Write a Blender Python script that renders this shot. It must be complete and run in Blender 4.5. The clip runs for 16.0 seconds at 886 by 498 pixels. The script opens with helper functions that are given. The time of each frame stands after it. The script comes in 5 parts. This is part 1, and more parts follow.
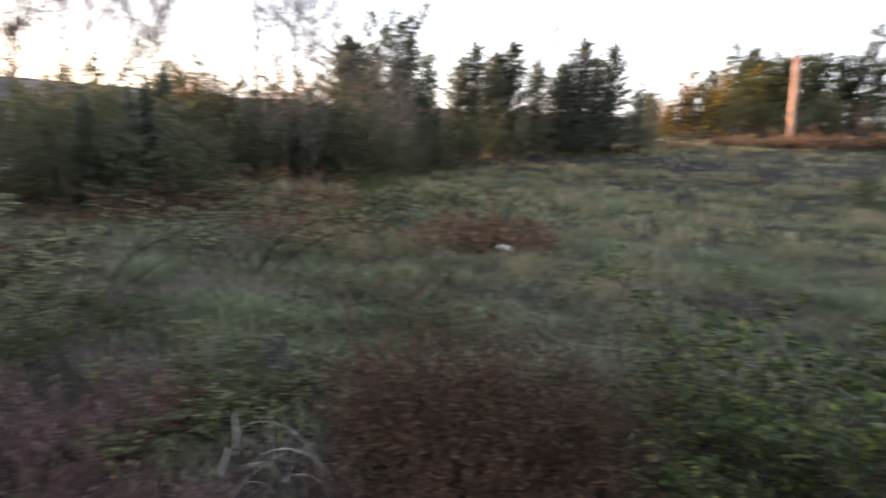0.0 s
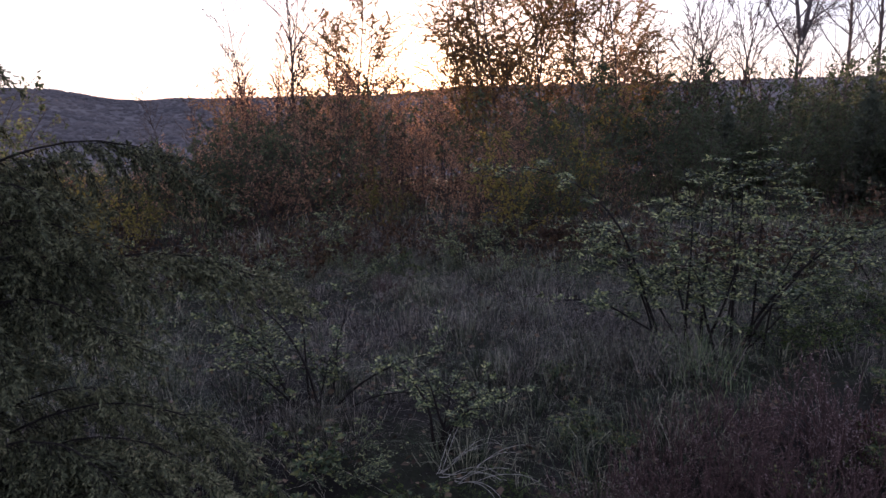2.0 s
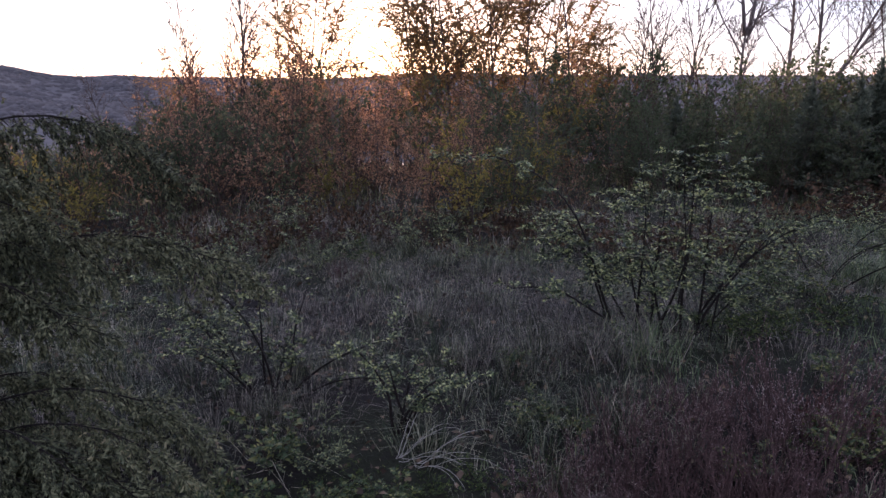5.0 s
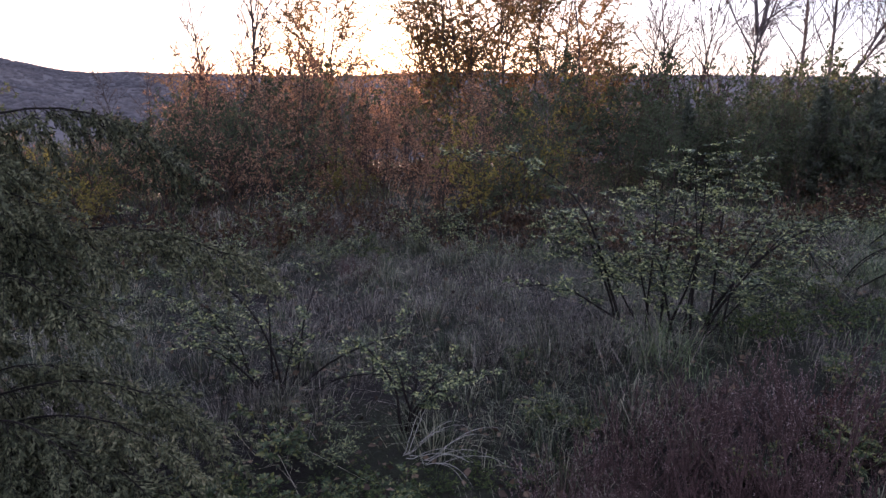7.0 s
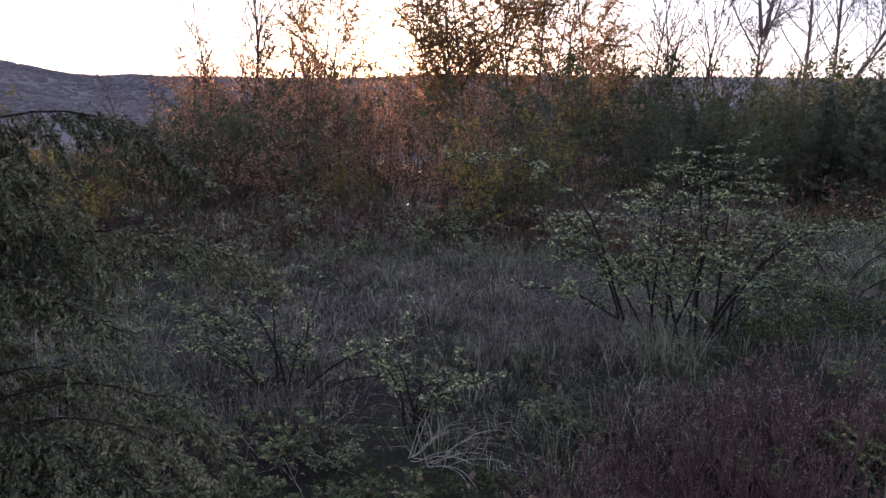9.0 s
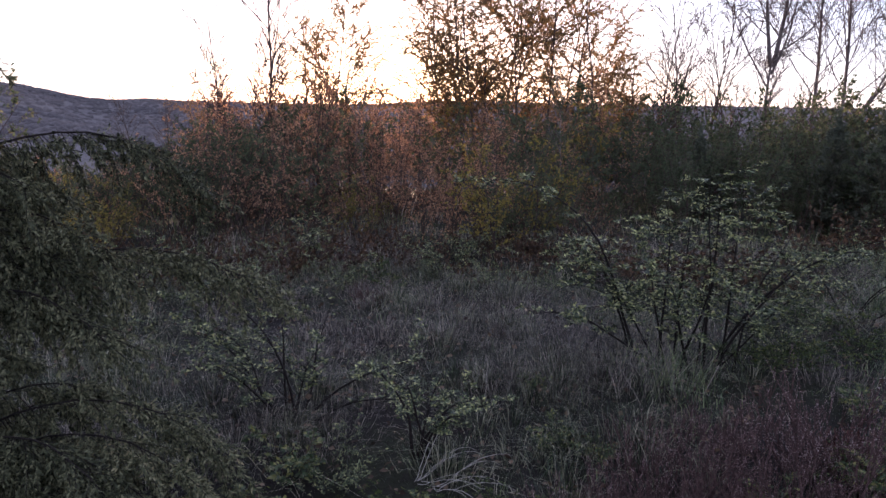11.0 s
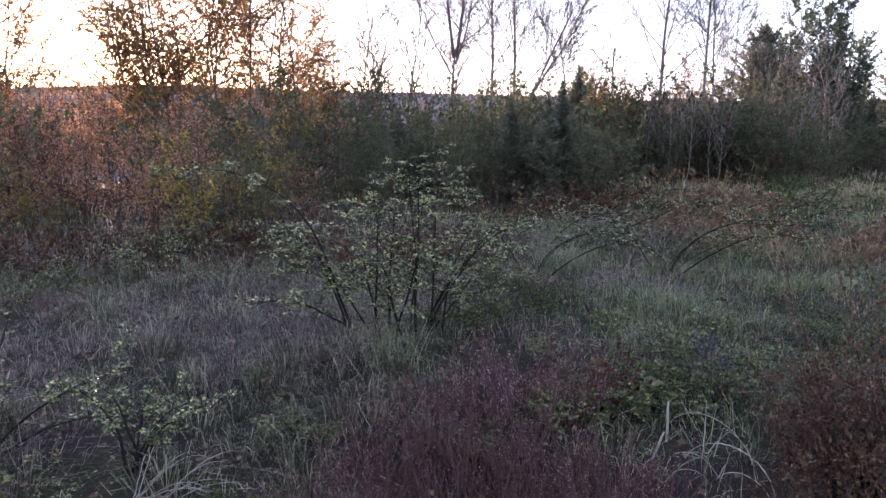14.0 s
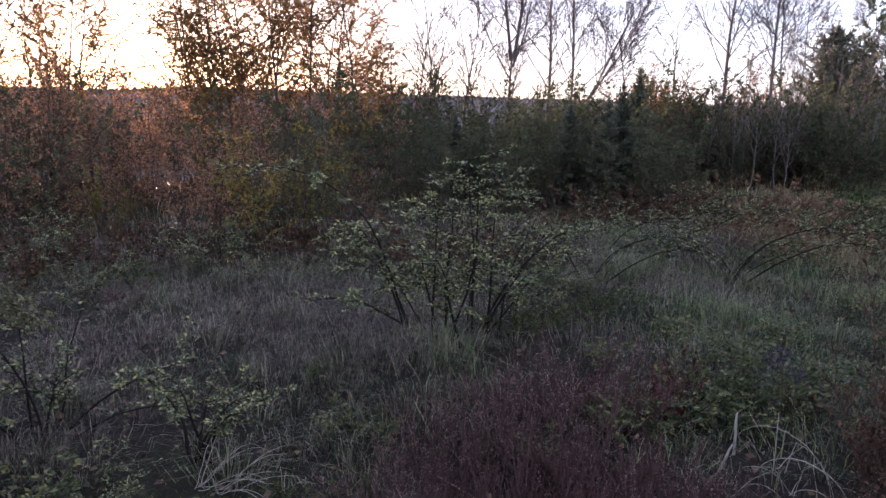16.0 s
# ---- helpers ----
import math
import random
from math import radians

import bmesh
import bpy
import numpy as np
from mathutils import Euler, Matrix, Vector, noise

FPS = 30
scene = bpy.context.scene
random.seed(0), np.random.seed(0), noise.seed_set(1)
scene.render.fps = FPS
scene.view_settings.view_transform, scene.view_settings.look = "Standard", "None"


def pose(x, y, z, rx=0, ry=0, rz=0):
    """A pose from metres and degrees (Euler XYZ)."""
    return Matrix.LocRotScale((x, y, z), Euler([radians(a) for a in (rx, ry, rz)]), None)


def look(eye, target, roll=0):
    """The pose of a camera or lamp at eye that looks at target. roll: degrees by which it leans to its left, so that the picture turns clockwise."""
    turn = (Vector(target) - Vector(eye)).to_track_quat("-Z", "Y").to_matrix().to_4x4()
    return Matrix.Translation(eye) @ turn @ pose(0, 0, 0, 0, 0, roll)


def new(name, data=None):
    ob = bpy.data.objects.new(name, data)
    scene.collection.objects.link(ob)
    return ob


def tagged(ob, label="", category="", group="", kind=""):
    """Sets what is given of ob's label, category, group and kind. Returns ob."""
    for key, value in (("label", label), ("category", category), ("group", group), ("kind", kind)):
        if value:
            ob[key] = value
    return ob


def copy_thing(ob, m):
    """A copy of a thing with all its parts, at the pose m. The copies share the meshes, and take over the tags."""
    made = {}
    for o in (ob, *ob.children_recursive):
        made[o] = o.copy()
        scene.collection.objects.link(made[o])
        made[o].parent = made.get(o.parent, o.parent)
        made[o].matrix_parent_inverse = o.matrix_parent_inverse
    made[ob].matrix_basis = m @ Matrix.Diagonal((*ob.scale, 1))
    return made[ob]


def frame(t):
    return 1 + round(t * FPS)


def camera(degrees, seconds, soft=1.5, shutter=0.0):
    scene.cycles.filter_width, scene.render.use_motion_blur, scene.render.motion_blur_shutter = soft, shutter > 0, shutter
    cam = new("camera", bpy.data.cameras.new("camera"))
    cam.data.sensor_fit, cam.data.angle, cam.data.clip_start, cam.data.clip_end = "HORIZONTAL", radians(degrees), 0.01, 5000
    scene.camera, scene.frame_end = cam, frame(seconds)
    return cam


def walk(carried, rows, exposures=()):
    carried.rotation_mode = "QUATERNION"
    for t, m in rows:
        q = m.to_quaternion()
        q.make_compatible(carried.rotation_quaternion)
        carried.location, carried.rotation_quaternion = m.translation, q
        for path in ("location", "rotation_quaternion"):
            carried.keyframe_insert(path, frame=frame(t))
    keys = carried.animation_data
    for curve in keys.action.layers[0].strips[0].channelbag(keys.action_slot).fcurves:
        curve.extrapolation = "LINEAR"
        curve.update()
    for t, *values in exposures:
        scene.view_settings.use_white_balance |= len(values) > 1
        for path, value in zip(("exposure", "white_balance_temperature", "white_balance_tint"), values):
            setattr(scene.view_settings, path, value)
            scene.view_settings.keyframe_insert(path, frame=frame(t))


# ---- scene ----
EYE = 1.6          # height of the phone over the ground
cam = camera(65.85, 16.0, 1.5, 0.25)
PATH = [
    (0, pose(0.253, -0.121, 1.601, 79.96, -3.33, -59.61)),
    (0.1, pose(0.208, -0.107, 1.611, 79.81, -2.14, -52.51)),
    (0.2, pose(0.155, -0.091, 1.622, 79.89, -1.88, -44.60)),
    (0.3, pose(0.100, -0.074, 1.630, 79.40, -2.11, -36.37)),
    (0.4, pose(0.048, -0.057, 1.634, 79.10, -1.06, -27.15)),
    (0.5, pose(0.006, -0.043, 1.634, 78.76, 1.12, -17.67)),
    (0.6, pose(0.003, -0.035, 1.626, 79.15, 1.17, -10.89)),
    (0.7, pose(0.001, -0.028, 1.620, 79.00, 1.22, -5.95)),
    (0.8, pose(-0.002, -0.021, 1.613, 78.70, 1.27, -2.46)),
    (0.9, pose(-0.004, -0.014, 1.607, 78.73, 1.32, -1.16)),
    (1, pose(-0.007, -0.008, 1.600, 79.71, 1.37, -0.48)),
    (1.5, pose(0.032, -0.010, 1.587, 78.75, 1.51, 0.67)),
    (2, pose(0.037, 0.006, 1.593, 78.60, 1.41, -2.01)),
    (2.5, pose(0.034, 0.008, 1.597, 77.90, 1.02, -3.70)),
    (3, pose(0.019, 0.012, 1.595, 77.49, 0.44, -4.89)),
    (3.5, pose(0.000, 0.000, 1.600, 77.91, 0.42, -5.56)),
    (4, pose(-0.010, -0.001, 1.599, 77.69, 0.21, -5.87)),
    (6.5, pose(-0.026, 0.022, 1.571, 77.43, -0.79, -5.52)),
    (7, pose(-0.024, 0.018, 1.576, 77.37, -0.65, -5.17)),
    (7.5, pose(-0.025, 0.016, 1.576, 77.38, -0.66, -4.92)),
    (8, pose(-0.030, 0.021, 1.578, 77.60, -0.86, -4.90)),
    (10.5, pose(-0.031, 0.013, 1.575, 77.44, -0.10, -4.90)),
    (11, pose(-0.038, -0.009, 1.571, 79.67, -1.09, -4.09)),
    (11.5, pose(-0.032, 0.019, 1.572, 80.02, -0.78, -5.03)),
    (12, pose(-0.011, 0.005, 1.582, 78.88, -1.26, -10.70)),
    (12.5, pose(0.003, -0.002, 1.575, 77.25, -1.42, -18.23)),
    (13, pose(0.004, -0.023, 1.568, 76.96, -1.31, -24.91)),
    (13.5, pose(-0.003, -0.056, 1.573, 78.00, -1.03, -27.78)),
    (14, pose(-0.029, -0.042, 1.572, 78.95, -0.90, -28.00)),
    (14.5, pose(-0.046, -0.025, 1.562, 79.90, -1.17, -25.87)),
    (15, pose(-0.054, -0.017, 1.556, 79.75, -1.44, -25.04)),
    (15.5, pose(-0.056, -0.011, 1.554, 79.59, -1.51, -25.12)),
    (16, pose(-0.060, 0.002, 1.549, 79.14, -1.30, -23.53)),
]
walk(cam, PATH, [(0.0, 2.25, 6450, 18), (0.5, 1.95, 6250, 24), (1.0, 1.7, 6100, 26)] + [(t, e, 5700, 27) for t, e in ((1.5, 1.30), (2.0, 1.15), (2.5, 1.00), (3.0, 1.15), (4.0, 1.40), (6.5, 1.60), (7.0, 1.65), (8.0, 1.70), (10.5, 1.50), (11.0, 1.50), (11.5, 1.25), (12.0, 0.95), (12.5, 1.15), (13.0, 1.85), (13.5, 2.20), (14.0, 2.30))] + [(t, e, 5850, 27) for t, e in ((14.5, 1.92), (15.0, 1.77), (15.5, 1.72), (16.0, 1.72))])

# ---------------------------------------------------------------- light
SUN_EL = 3.2
world = bpy.data.worlds.new("evening_sky")
scene.world = world
world.use_nodes = True
wn = world.node_tree.nodes
wn.clear()
sky = wn.new("ShaderNodeTexSky")
sky.sky_type = "NISHITA"
sky.sun_disc = False
sky.sun_elevation = radians(SUN_EL)
sky.sun_rotation = 0.0
sky.altitude = 300
sky.air_density = 1.0
sky.dust_density = 1.2
sky.ozone_density = 1.8
wbg = wn.new("ShaderNodeBackground")
wbg.inputs["Strength"].default_value = 0.10
wout = wn.new("ShaderNodeOutputWorld")
veil = wn.new("ShaderNodeHueSaturation")  # thin high cloud pales the evening sky
veil.inputs["Saturation"].default_value = 0.9
world.node_tree.links.new(sky.outputs[0], veil.inputs["Color"])
world.node_tree.links.new(veil.outputs[0], wbg.inputs[0])
cloud = wn.new("ShaderNodeBackground")  # the even light of that cloud
cloud.inputs["Color"].default_value = (0.885, 0.915, 1.03, 1)
cloud.inputs["Strength"].default_value = 0.34
both = wn.new("ShaderNodeAddShader")
world.node_tree.links.new(wbg.outputs[0], both.inputs[0])
world.node_tree.links.new(cloud.outputs[0], both.inputs[1])
world.node_tree.links.new(both.outputs[0], wout.inputs[0])

sun_data = bpy.data.lights.new("sun", "SUN")
sun_data.energy = 5.0
sun_data.color = (1.0, 0.62, 0.36)
sun_data.angle = radians(0.6)
sun = new("sun", sun_data)
sun.matrix_world = look((0, 300, 300 * math.tan(radians(SUN_EL))), (0, 0, 0))


# ---------------------------------------------------------------- materials
def base_mat(name):
    m = bpy.data.materials.new(name)
    m.use_nodes = True
    nt = m.node_tree
    nt.nodes.clear()
    out = nt.nodes.new("ShaderNodeOutputMaterial")
    bsdf = nt.nodes.new("ShaderNodeBsdfPrincipled")
    nt.links.new(bsdf.outputs[0], out.inputs[0])
    return m, nt, bsdf, out


def ramp(nt, stops):
    r = nt.nodes.new("ShaderNodeValToRGB")
    e = r.color_ramp.elements
    while len(e) < len(stops):
        e.new(0.5)
    for el, (p, c) in zip(e, stops):
        el.position, el.color = p, (*c, 1)
    return r


def noise_node(nt, scale, detail=3.0, rough=0.55, coords="position"):
    n = nt.nodes.new("ShaderNodeTexNoise")
    n.inputs["Scale"].default_value = scale
    n.inputs["Detail"].default_value = detail
    n.inputs["Roughness"].default_value = rough
    if coords == "position":
        g = nt.nodes.new("ShaderNodeNewGeometry")
        nt.links.new(g.outputs["Position"], n.inputs["Vector"])
    else:
        g = nt.nodes.new("ShaderNodeTexCoord")
        nt.links.new(g.outputs["Object"], n.inputs["Vector"])
    return n


def math_node(nt, op, a, b):
    n = nt.nodes.new("ShaderNodeMath")
    n.operation = op
    for k, v in ((0, a), (1, b)):
        if isinstance(v, (int, float)):
            n.inputs[k].default_value = v
        else:
            nt.links.new(v, n.inputs[k])
    return n.outputs[0]


def leaf_mat(name, stops, trans=0.4, patch=0.35, patch_scale=1.5, own=0.25, rough=0.6, gloss=0.15, glow=(1.0, 1.0, 1.0)):
    """Leaves: each leaf takes its own tone, shifted by patches over the ground and from plant to plant."""
    m, nt, bsdf, out = base_mat(name)
    g = nt.nodes.new("ShaderNodeNewGeometry")
    oi = nt.nodes.new("ShaderNodeObjectInfo")
    n = noise_node(nt, patch_scale, 2.0)
    v = math_node(nt, "MULTIPLY", g.outputs["Random Per Island"], 1.0 - patch - own)
    p = math_node(nt, "MULTIPLY", n.outputs["Fac"], patch)
    o = math_node(nt, "MULTIPLY", oi.outputs["Random"], own)
    s = math_node(nt, "ADD", math_node(nt, "ADD", v, p), o)
    r = ramp(nt, stops)
    nt.links.new(s, r.inputs[0])
    nt.links.new(r.outputs[0], bsdf.inputs["Base Color"])
    bsdf.inputs["Roughness"].default_value = rough
    bsdf.inputs["Specular IOR Level"].default_value = gloss
    t = nt.nodes.new("ShaderNodeBsdfTranslucent")
    warm = nt.nodes.new("ShaderNodeVectorMath")  # light passes a withering leaf warmer than thrown back; gains over 1 imitate sun glare
    warm.operation = "MULTIPLY"
    warm.inputs[1].default_value = glow
    nt.links.new(r.outputs[0], warm.inputs[0])
    nt.links.new(warm.outputs[0], t.inputs[0])
    mix = nt.nodes.new("ShaderNodeMixShader")
    mix.inputs[0].default_value = trans
    nt.links.new(bsdf.outputs[0], mix.inputs[1])
    nt.links.new(t.outputs[0], mix.inputs[2])
    nt.links.new(mix.outputs[0], out.inputs[0])
    return m


def bark_mat(name, stops, scale=30.0, rough=0.85, bump=0.3):
    m, nt, bsdf, out = base_mat(name)
    n = noise_node(nt, scale, 4.0, 0.6, "object")
    r = ramp(nt, stops)
    nt.links.new(n.outputs["Fac"], r.inputs[0])
    nt.links.new(r.outputs[0], bsdf.inputs["Base Color"])
    bsdf.inputs["Roughness"].default_value = rough
    bsdf.inputs["Specular IOR Level"].default_value = 0.15
    b = nt.nodes.new("ShaderNodeBump")
    b.inputs["Strength"].default_value = bump
    b.inputs["Distance"].default_value = 0.01
    nt.links.new(n.outputs["Fac"], b.inputs["Height"])
    nt.links.new(b.outputs[0], bsdf.inputs["Normal"])
    return m


def ground_mat():
    """Mossy, littered soil: large patches of moss, straw and earth with fine grain."""
    m, nt, bsdf, out = base_mat("soil_and_moss")
    n1, n2 = noise_node(nt, 0.6, 5.0, 0.6), noise_node(nt, 14.0, 6.0, 0.7)
    s = math_node(nt, "ADD", math_node(nt, "MULTIPLY", n1.outputs["Fac"], 0.6), math_node(nt, "MULTIPLY", n2.outputs["Fac"], 0.4))
    # soil tones taken near black, so the colour deepens the shade between plants
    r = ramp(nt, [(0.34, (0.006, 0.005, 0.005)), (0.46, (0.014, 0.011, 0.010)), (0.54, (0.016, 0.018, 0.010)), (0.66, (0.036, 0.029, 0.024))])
    nt.links.new(s, r.inputs[0])
    nt.links.new(r.outputs[0], bsdf.inputs["Base Color"])
    bsdf.inputs["Roughness"].default_value = 0.95
    bsdf.inputs["Specular IOR Level"].default_value = 0.15
    b = nt.nodes.new("ShaderNodeBump")
    b.inputs["Strength"].default_value = 0.8
    b.inputs["Distance"].default_value = 0.04
    nt.links.new(n2.outputs["Fac"], b.inputs["Height"])
    nt.links.new(b.outputs[0], bsdf.inputs["Normal"])
    return m


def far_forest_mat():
    """Wooded slopes and pasture far across the valley, with mauve-grey haze put into their colour."""
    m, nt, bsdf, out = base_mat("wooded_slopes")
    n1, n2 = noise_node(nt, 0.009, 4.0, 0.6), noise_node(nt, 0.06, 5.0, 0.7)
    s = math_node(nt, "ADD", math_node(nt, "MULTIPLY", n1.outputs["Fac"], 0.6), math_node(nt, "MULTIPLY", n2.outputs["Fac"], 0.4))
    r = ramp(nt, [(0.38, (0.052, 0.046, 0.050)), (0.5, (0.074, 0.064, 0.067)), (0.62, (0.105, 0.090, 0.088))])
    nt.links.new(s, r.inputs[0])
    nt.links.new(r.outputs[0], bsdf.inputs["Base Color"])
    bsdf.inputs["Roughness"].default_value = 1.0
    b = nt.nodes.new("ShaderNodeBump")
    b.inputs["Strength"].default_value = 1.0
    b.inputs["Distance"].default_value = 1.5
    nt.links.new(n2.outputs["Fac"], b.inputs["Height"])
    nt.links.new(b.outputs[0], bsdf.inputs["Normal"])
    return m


def paint_mat(name, c1, c2, rough=0.5, scale=3.0, metal=0.0):
    m, nt, bsdf, out = base_mat(name)
    n = noise_node(nt, scale, 5.0, 0.65, "object")
    r = ramp(nt, [(0.3, c1), (0.7, c2)])
    nt.links.new(n.outputs["Fac"], r.inputs[0])
    nt.links.new(r.outputs[0], bsdf.inputs["Base Color"])
    bsdf.inputs["Roughness"].default_value = rough
    bsdf.inputs["Metallic"].default_value = metal
    return m


M_SOIL, M_FAR = ground_mat(), far_forest_mat()
# darkest stops of M_GRASS, M_DRY and M_GREENGRASS put tuft self-shadow into blade colour
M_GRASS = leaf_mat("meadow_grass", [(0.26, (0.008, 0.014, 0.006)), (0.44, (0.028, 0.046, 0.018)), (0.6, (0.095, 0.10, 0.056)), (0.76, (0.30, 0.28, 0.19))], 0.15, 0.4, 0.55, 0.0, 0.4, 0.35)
M_MEADOW = leaf_mat("far_meadow_grass", [(0.2, (0.04, 0.07, 0.024)), (0.42, (0.095, 0.13, 0.048)), (0.56, (0.17, 0.165, 0.085)), (0.75, (0.31, 0.265, 0.165))], 0.15, 0.5, 0.35, 0.0, 0.5)
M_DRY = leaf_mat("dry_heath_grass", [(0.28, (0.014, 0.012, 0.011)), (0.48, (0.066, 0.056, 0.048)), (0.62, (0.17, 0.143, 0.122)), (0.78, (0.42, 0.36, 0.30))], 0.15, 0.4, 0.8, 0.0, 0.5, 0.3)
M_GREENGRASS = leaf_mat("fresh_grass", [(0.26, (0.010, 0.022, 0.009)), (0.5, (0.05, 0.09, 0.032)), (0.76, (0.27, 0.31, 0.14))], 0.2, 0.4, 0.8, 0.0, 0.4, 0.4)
M_STRAW = leaf_mat("bleached_straw", [(0.2, (0.40, 0.34, 0.25)), (0.8, (0.62, 0.55, 0.43))], 0.3, 0.1, 1.0, 0.0)
M_ROSE = leaf_mat("rose_leaves", [(0.14, (0.010, 0.015, 0.008)), (0.46, (0.038, 0.056, 0.024)), (0.65, (0.155, 0.188, 0.080)), (0.87, (0.46, 0.455, 0.19))], 0.25, 0.2, 3.0, 0.0, 0.4, 0.4)
M_WEED = leaf_mat("light_green_weeds", [(0.15, (0.020, 0.036, 0.014)), (0.55, (0.06, 0.085, 0.034)), (0.92, (0.28, 0.26, 0.085))], 0.3, 0.2, 3.0, 0.2, 0.45, 0.3)
M_JUNIPER = leaf_mat("juniper_needles", [(0.2, (0.016, 0.018, 0.010)), (0.48, (0.085, 0.092, 0.050)), (0.75, (0.22, 0.21, 0.115)), (0.92, (0.36, 0.27, 0.15))], 0.15, 0.3, 3.0, 0.2)
M_HEATHER = leaf_mat("withered_heather", [(0.15, (0.007, 0.004, 0.004)), (0.40, (0.115, 0.066, 0.063)), (0.60, (0.27, 0.185, 0.178)), (0.84, (0.50, 0.42, 0.40))], 0.15, 0.3, 3.5, 0.1)
M_HEATHDARK = leaf_mat("dark_red_heather", [(0.15, (0.008, 0.004, 0.004)), (0.48, (0.055, 0.026, 0.024)), (0.7, (0.14, 0.078, 0.073)), (0.9, (0.30, 0.21, 0.20))], 0.1, 0.3, 3.5, 0.1)
M_DOCK = leaf_mat("dark_red_dock_seeds", [(0.15, (0.022, 0.007, 0.006)), (0.5, (0.075, 0.028, 0.023)), (0.88, (0.17, 0.08, 0.066))], 0.1, 0.2, 4.0, 0.05)
M_BROWNBUSH = leaf_mat("withered_broom", [(0.12, (0.018, 0.011, 0.007)), (0.5, (0.055, 0.032, 0.019)), (0.88, (0.18, 0.105, 0.055))], 0.15, 0.35, 2.5, 0.15)
M_GREENLEAF = leaf_mat("bramble_leaves", [(0.12, (0.007, 0.013, 0.005)), (0.46, (0.030, 0.052, 0.014)), (0.76, (0.10, 0.125, 0.032)), (0.94, (0.36, 0.34, 0.075))], 0.3, 0.25, 2.0, 0.1, 0.5, 0.2)
M_SHRUB_G = leaf_mat("dull_green_leaves", [(0.15, (0.036, 0.05, 0.028)), (0.45, (0.074, 0.09, 0.05)), (0.75, (0.13, 0.136, 0.08)), (0.94, (0.17, 0.145, 0.08))], 0.68, 0.2, 0.4, 0.3, glow=(0.85, 0.95, 0.85))
M_SHRUB_Y = leaf_mat("yellowing_leaves", [(0.15, (0.07, 0.074, 0.03)), (0.45, (0.145, 0.138, 0.05)), (0.8, (0.27, 0.22, 0.075))], 0.68, 0.2, 0.4, 0.3, glow=(1.4, 1.25, 0.8))
M_TREE_G = leaf_mat("dark_tree_leaves", [(0.15, (0.04, 0.058, 0.040)), (0.45, (0.08, 0.105, 0.07)), (0.85, (0.14, 0.16, 0.10))], 0.6, 0.2, 0.4, 0.3, gloss=0.25, glow=(0.8, 0.95, 0.9))
# browned and birch leaves: colour and glow lifted to stand in for sun glare
M_SHRUB_B = leaf_mat("browned_leaves", [(0.15, (0.09, 0.066, 0.050)), (0.45, (0.17, 0.125, 0.090)), (0.8, (0.28, 0.20, 0.13))], 0.68, 0.2, 0.4, 0.3, glow=(2.2, 1.7, 1.4))
M_BIRCH = leaf_mat("birch_leaves", [(0.15, (0.055, 0.055, 0.028)), (0.5, (0.11, 0.095, 0.045)), (0.85, (0.20, 0.14, 0.06))], 0.68, 0.2, 0.5, 0.25, glow=(1.9, 1.4, 1.15))
M_DARKCON = leaf_mat("dark_conifer_needles", [(0.15, (0.05, 0.062, 0.048)), (0.5, (0.105, 0.122, 0.088)), (0.85, (0.19, 0.195, 0.135))], 0.5, 0.3, 1.0, 0.2)
M_LITTER = leaf_mat("fallen_leaves", [(0.15, (0.03, 0.02, 0.015)), (0.5, (0.075, 0.05, 0.034)), (0.85, (0.16, 0.11, 0.07))], 0.1, 0.2, 1.0, 0.0)
M_BRACKEN = leaf_mat("rusty_bracken", [(0.15, (0.07, 0.044, 0.029)), (0.5, (0.15, 0.096, 0.058)), (0.85, (0.28, 0.195, 0.12))], 0.35, 0.3, 1.5, 0.15)
M_PALEGRASS = leaf_mat("bleached_meadow_grass", [(0.2, (0.10, 0.09, 0.045)), (0.5, (0.22, 0.19, 0.10)), (0.8, (0.42, 0.36, 0.22))], 0.2, 0.4, 0.6, 0.0, 0.5)
M_BARK = bark_mat("grey_brown_bark", [(0.3, (0.04, 0.03, 0.026)), (0.7, (0.11, 0.088, 0.075))])
M_PALEBARK = bark_mat("pale_grey_bark", [(0.3, (0.09, 0.08, 0.075)), (0.7, (0.24, 0.22, 0.205))])
M_GREYBARK = bark_mat("rosy_grey_bark", [(0.3, (0.085, 0.068, 0.064)), (0.7, (0.20, 0.165, 0.155))])
M_CANE = bark_mat("dark_rose_canes", [(0.3, (0.007, 0.006, 0.006)), (0.7, (0.026, 0.019, 0.016))], 60.0)
M_HEATHWOOD = bark_mat("reddish_heather_stems", [(0.3, (0.032, 0.018, 0.016)), (0.7, (0.11, 0.066, 0.060))], 50.0)
M_TWIG = bark_mat("brown_twigs", [(0.3, (0.03, 0.02, 0.017)), (0.7, (0.085, 0.058, 0.046))], 50.0)
M_DEADWOOD = bark_mat("bleached_dead_wood", [(0.3, (0.22, 0.20, 0.18)), (0.7, (0.42, 0.39, 0.35))], 25.0)
M_MAST_O = paint_mat("orange_mast_paint", (0.34, 0.18, 0.11), (0.42, 0.24, 0.15))
M_MAST_W = paint_mat("pale_grey_mast_paint", (0.36, 0.36, 0.40), (0.46, 0.46, 0.50))
M_DARKHEAD = paint_mat("dark_purplish_seed_heads", (0.012, 0.010, 0.016), (0.05, 0.042, 0.055), 0.8, 30.0)
M_STONE = paint_mat("pale_stone", (0.45, 0.43, 0.40), (0.72, 0.70, 0.66), 0.8, 8.0)


# ---------------------------------------------------------------- building blocks
RNG = np.random.default_rng(7)


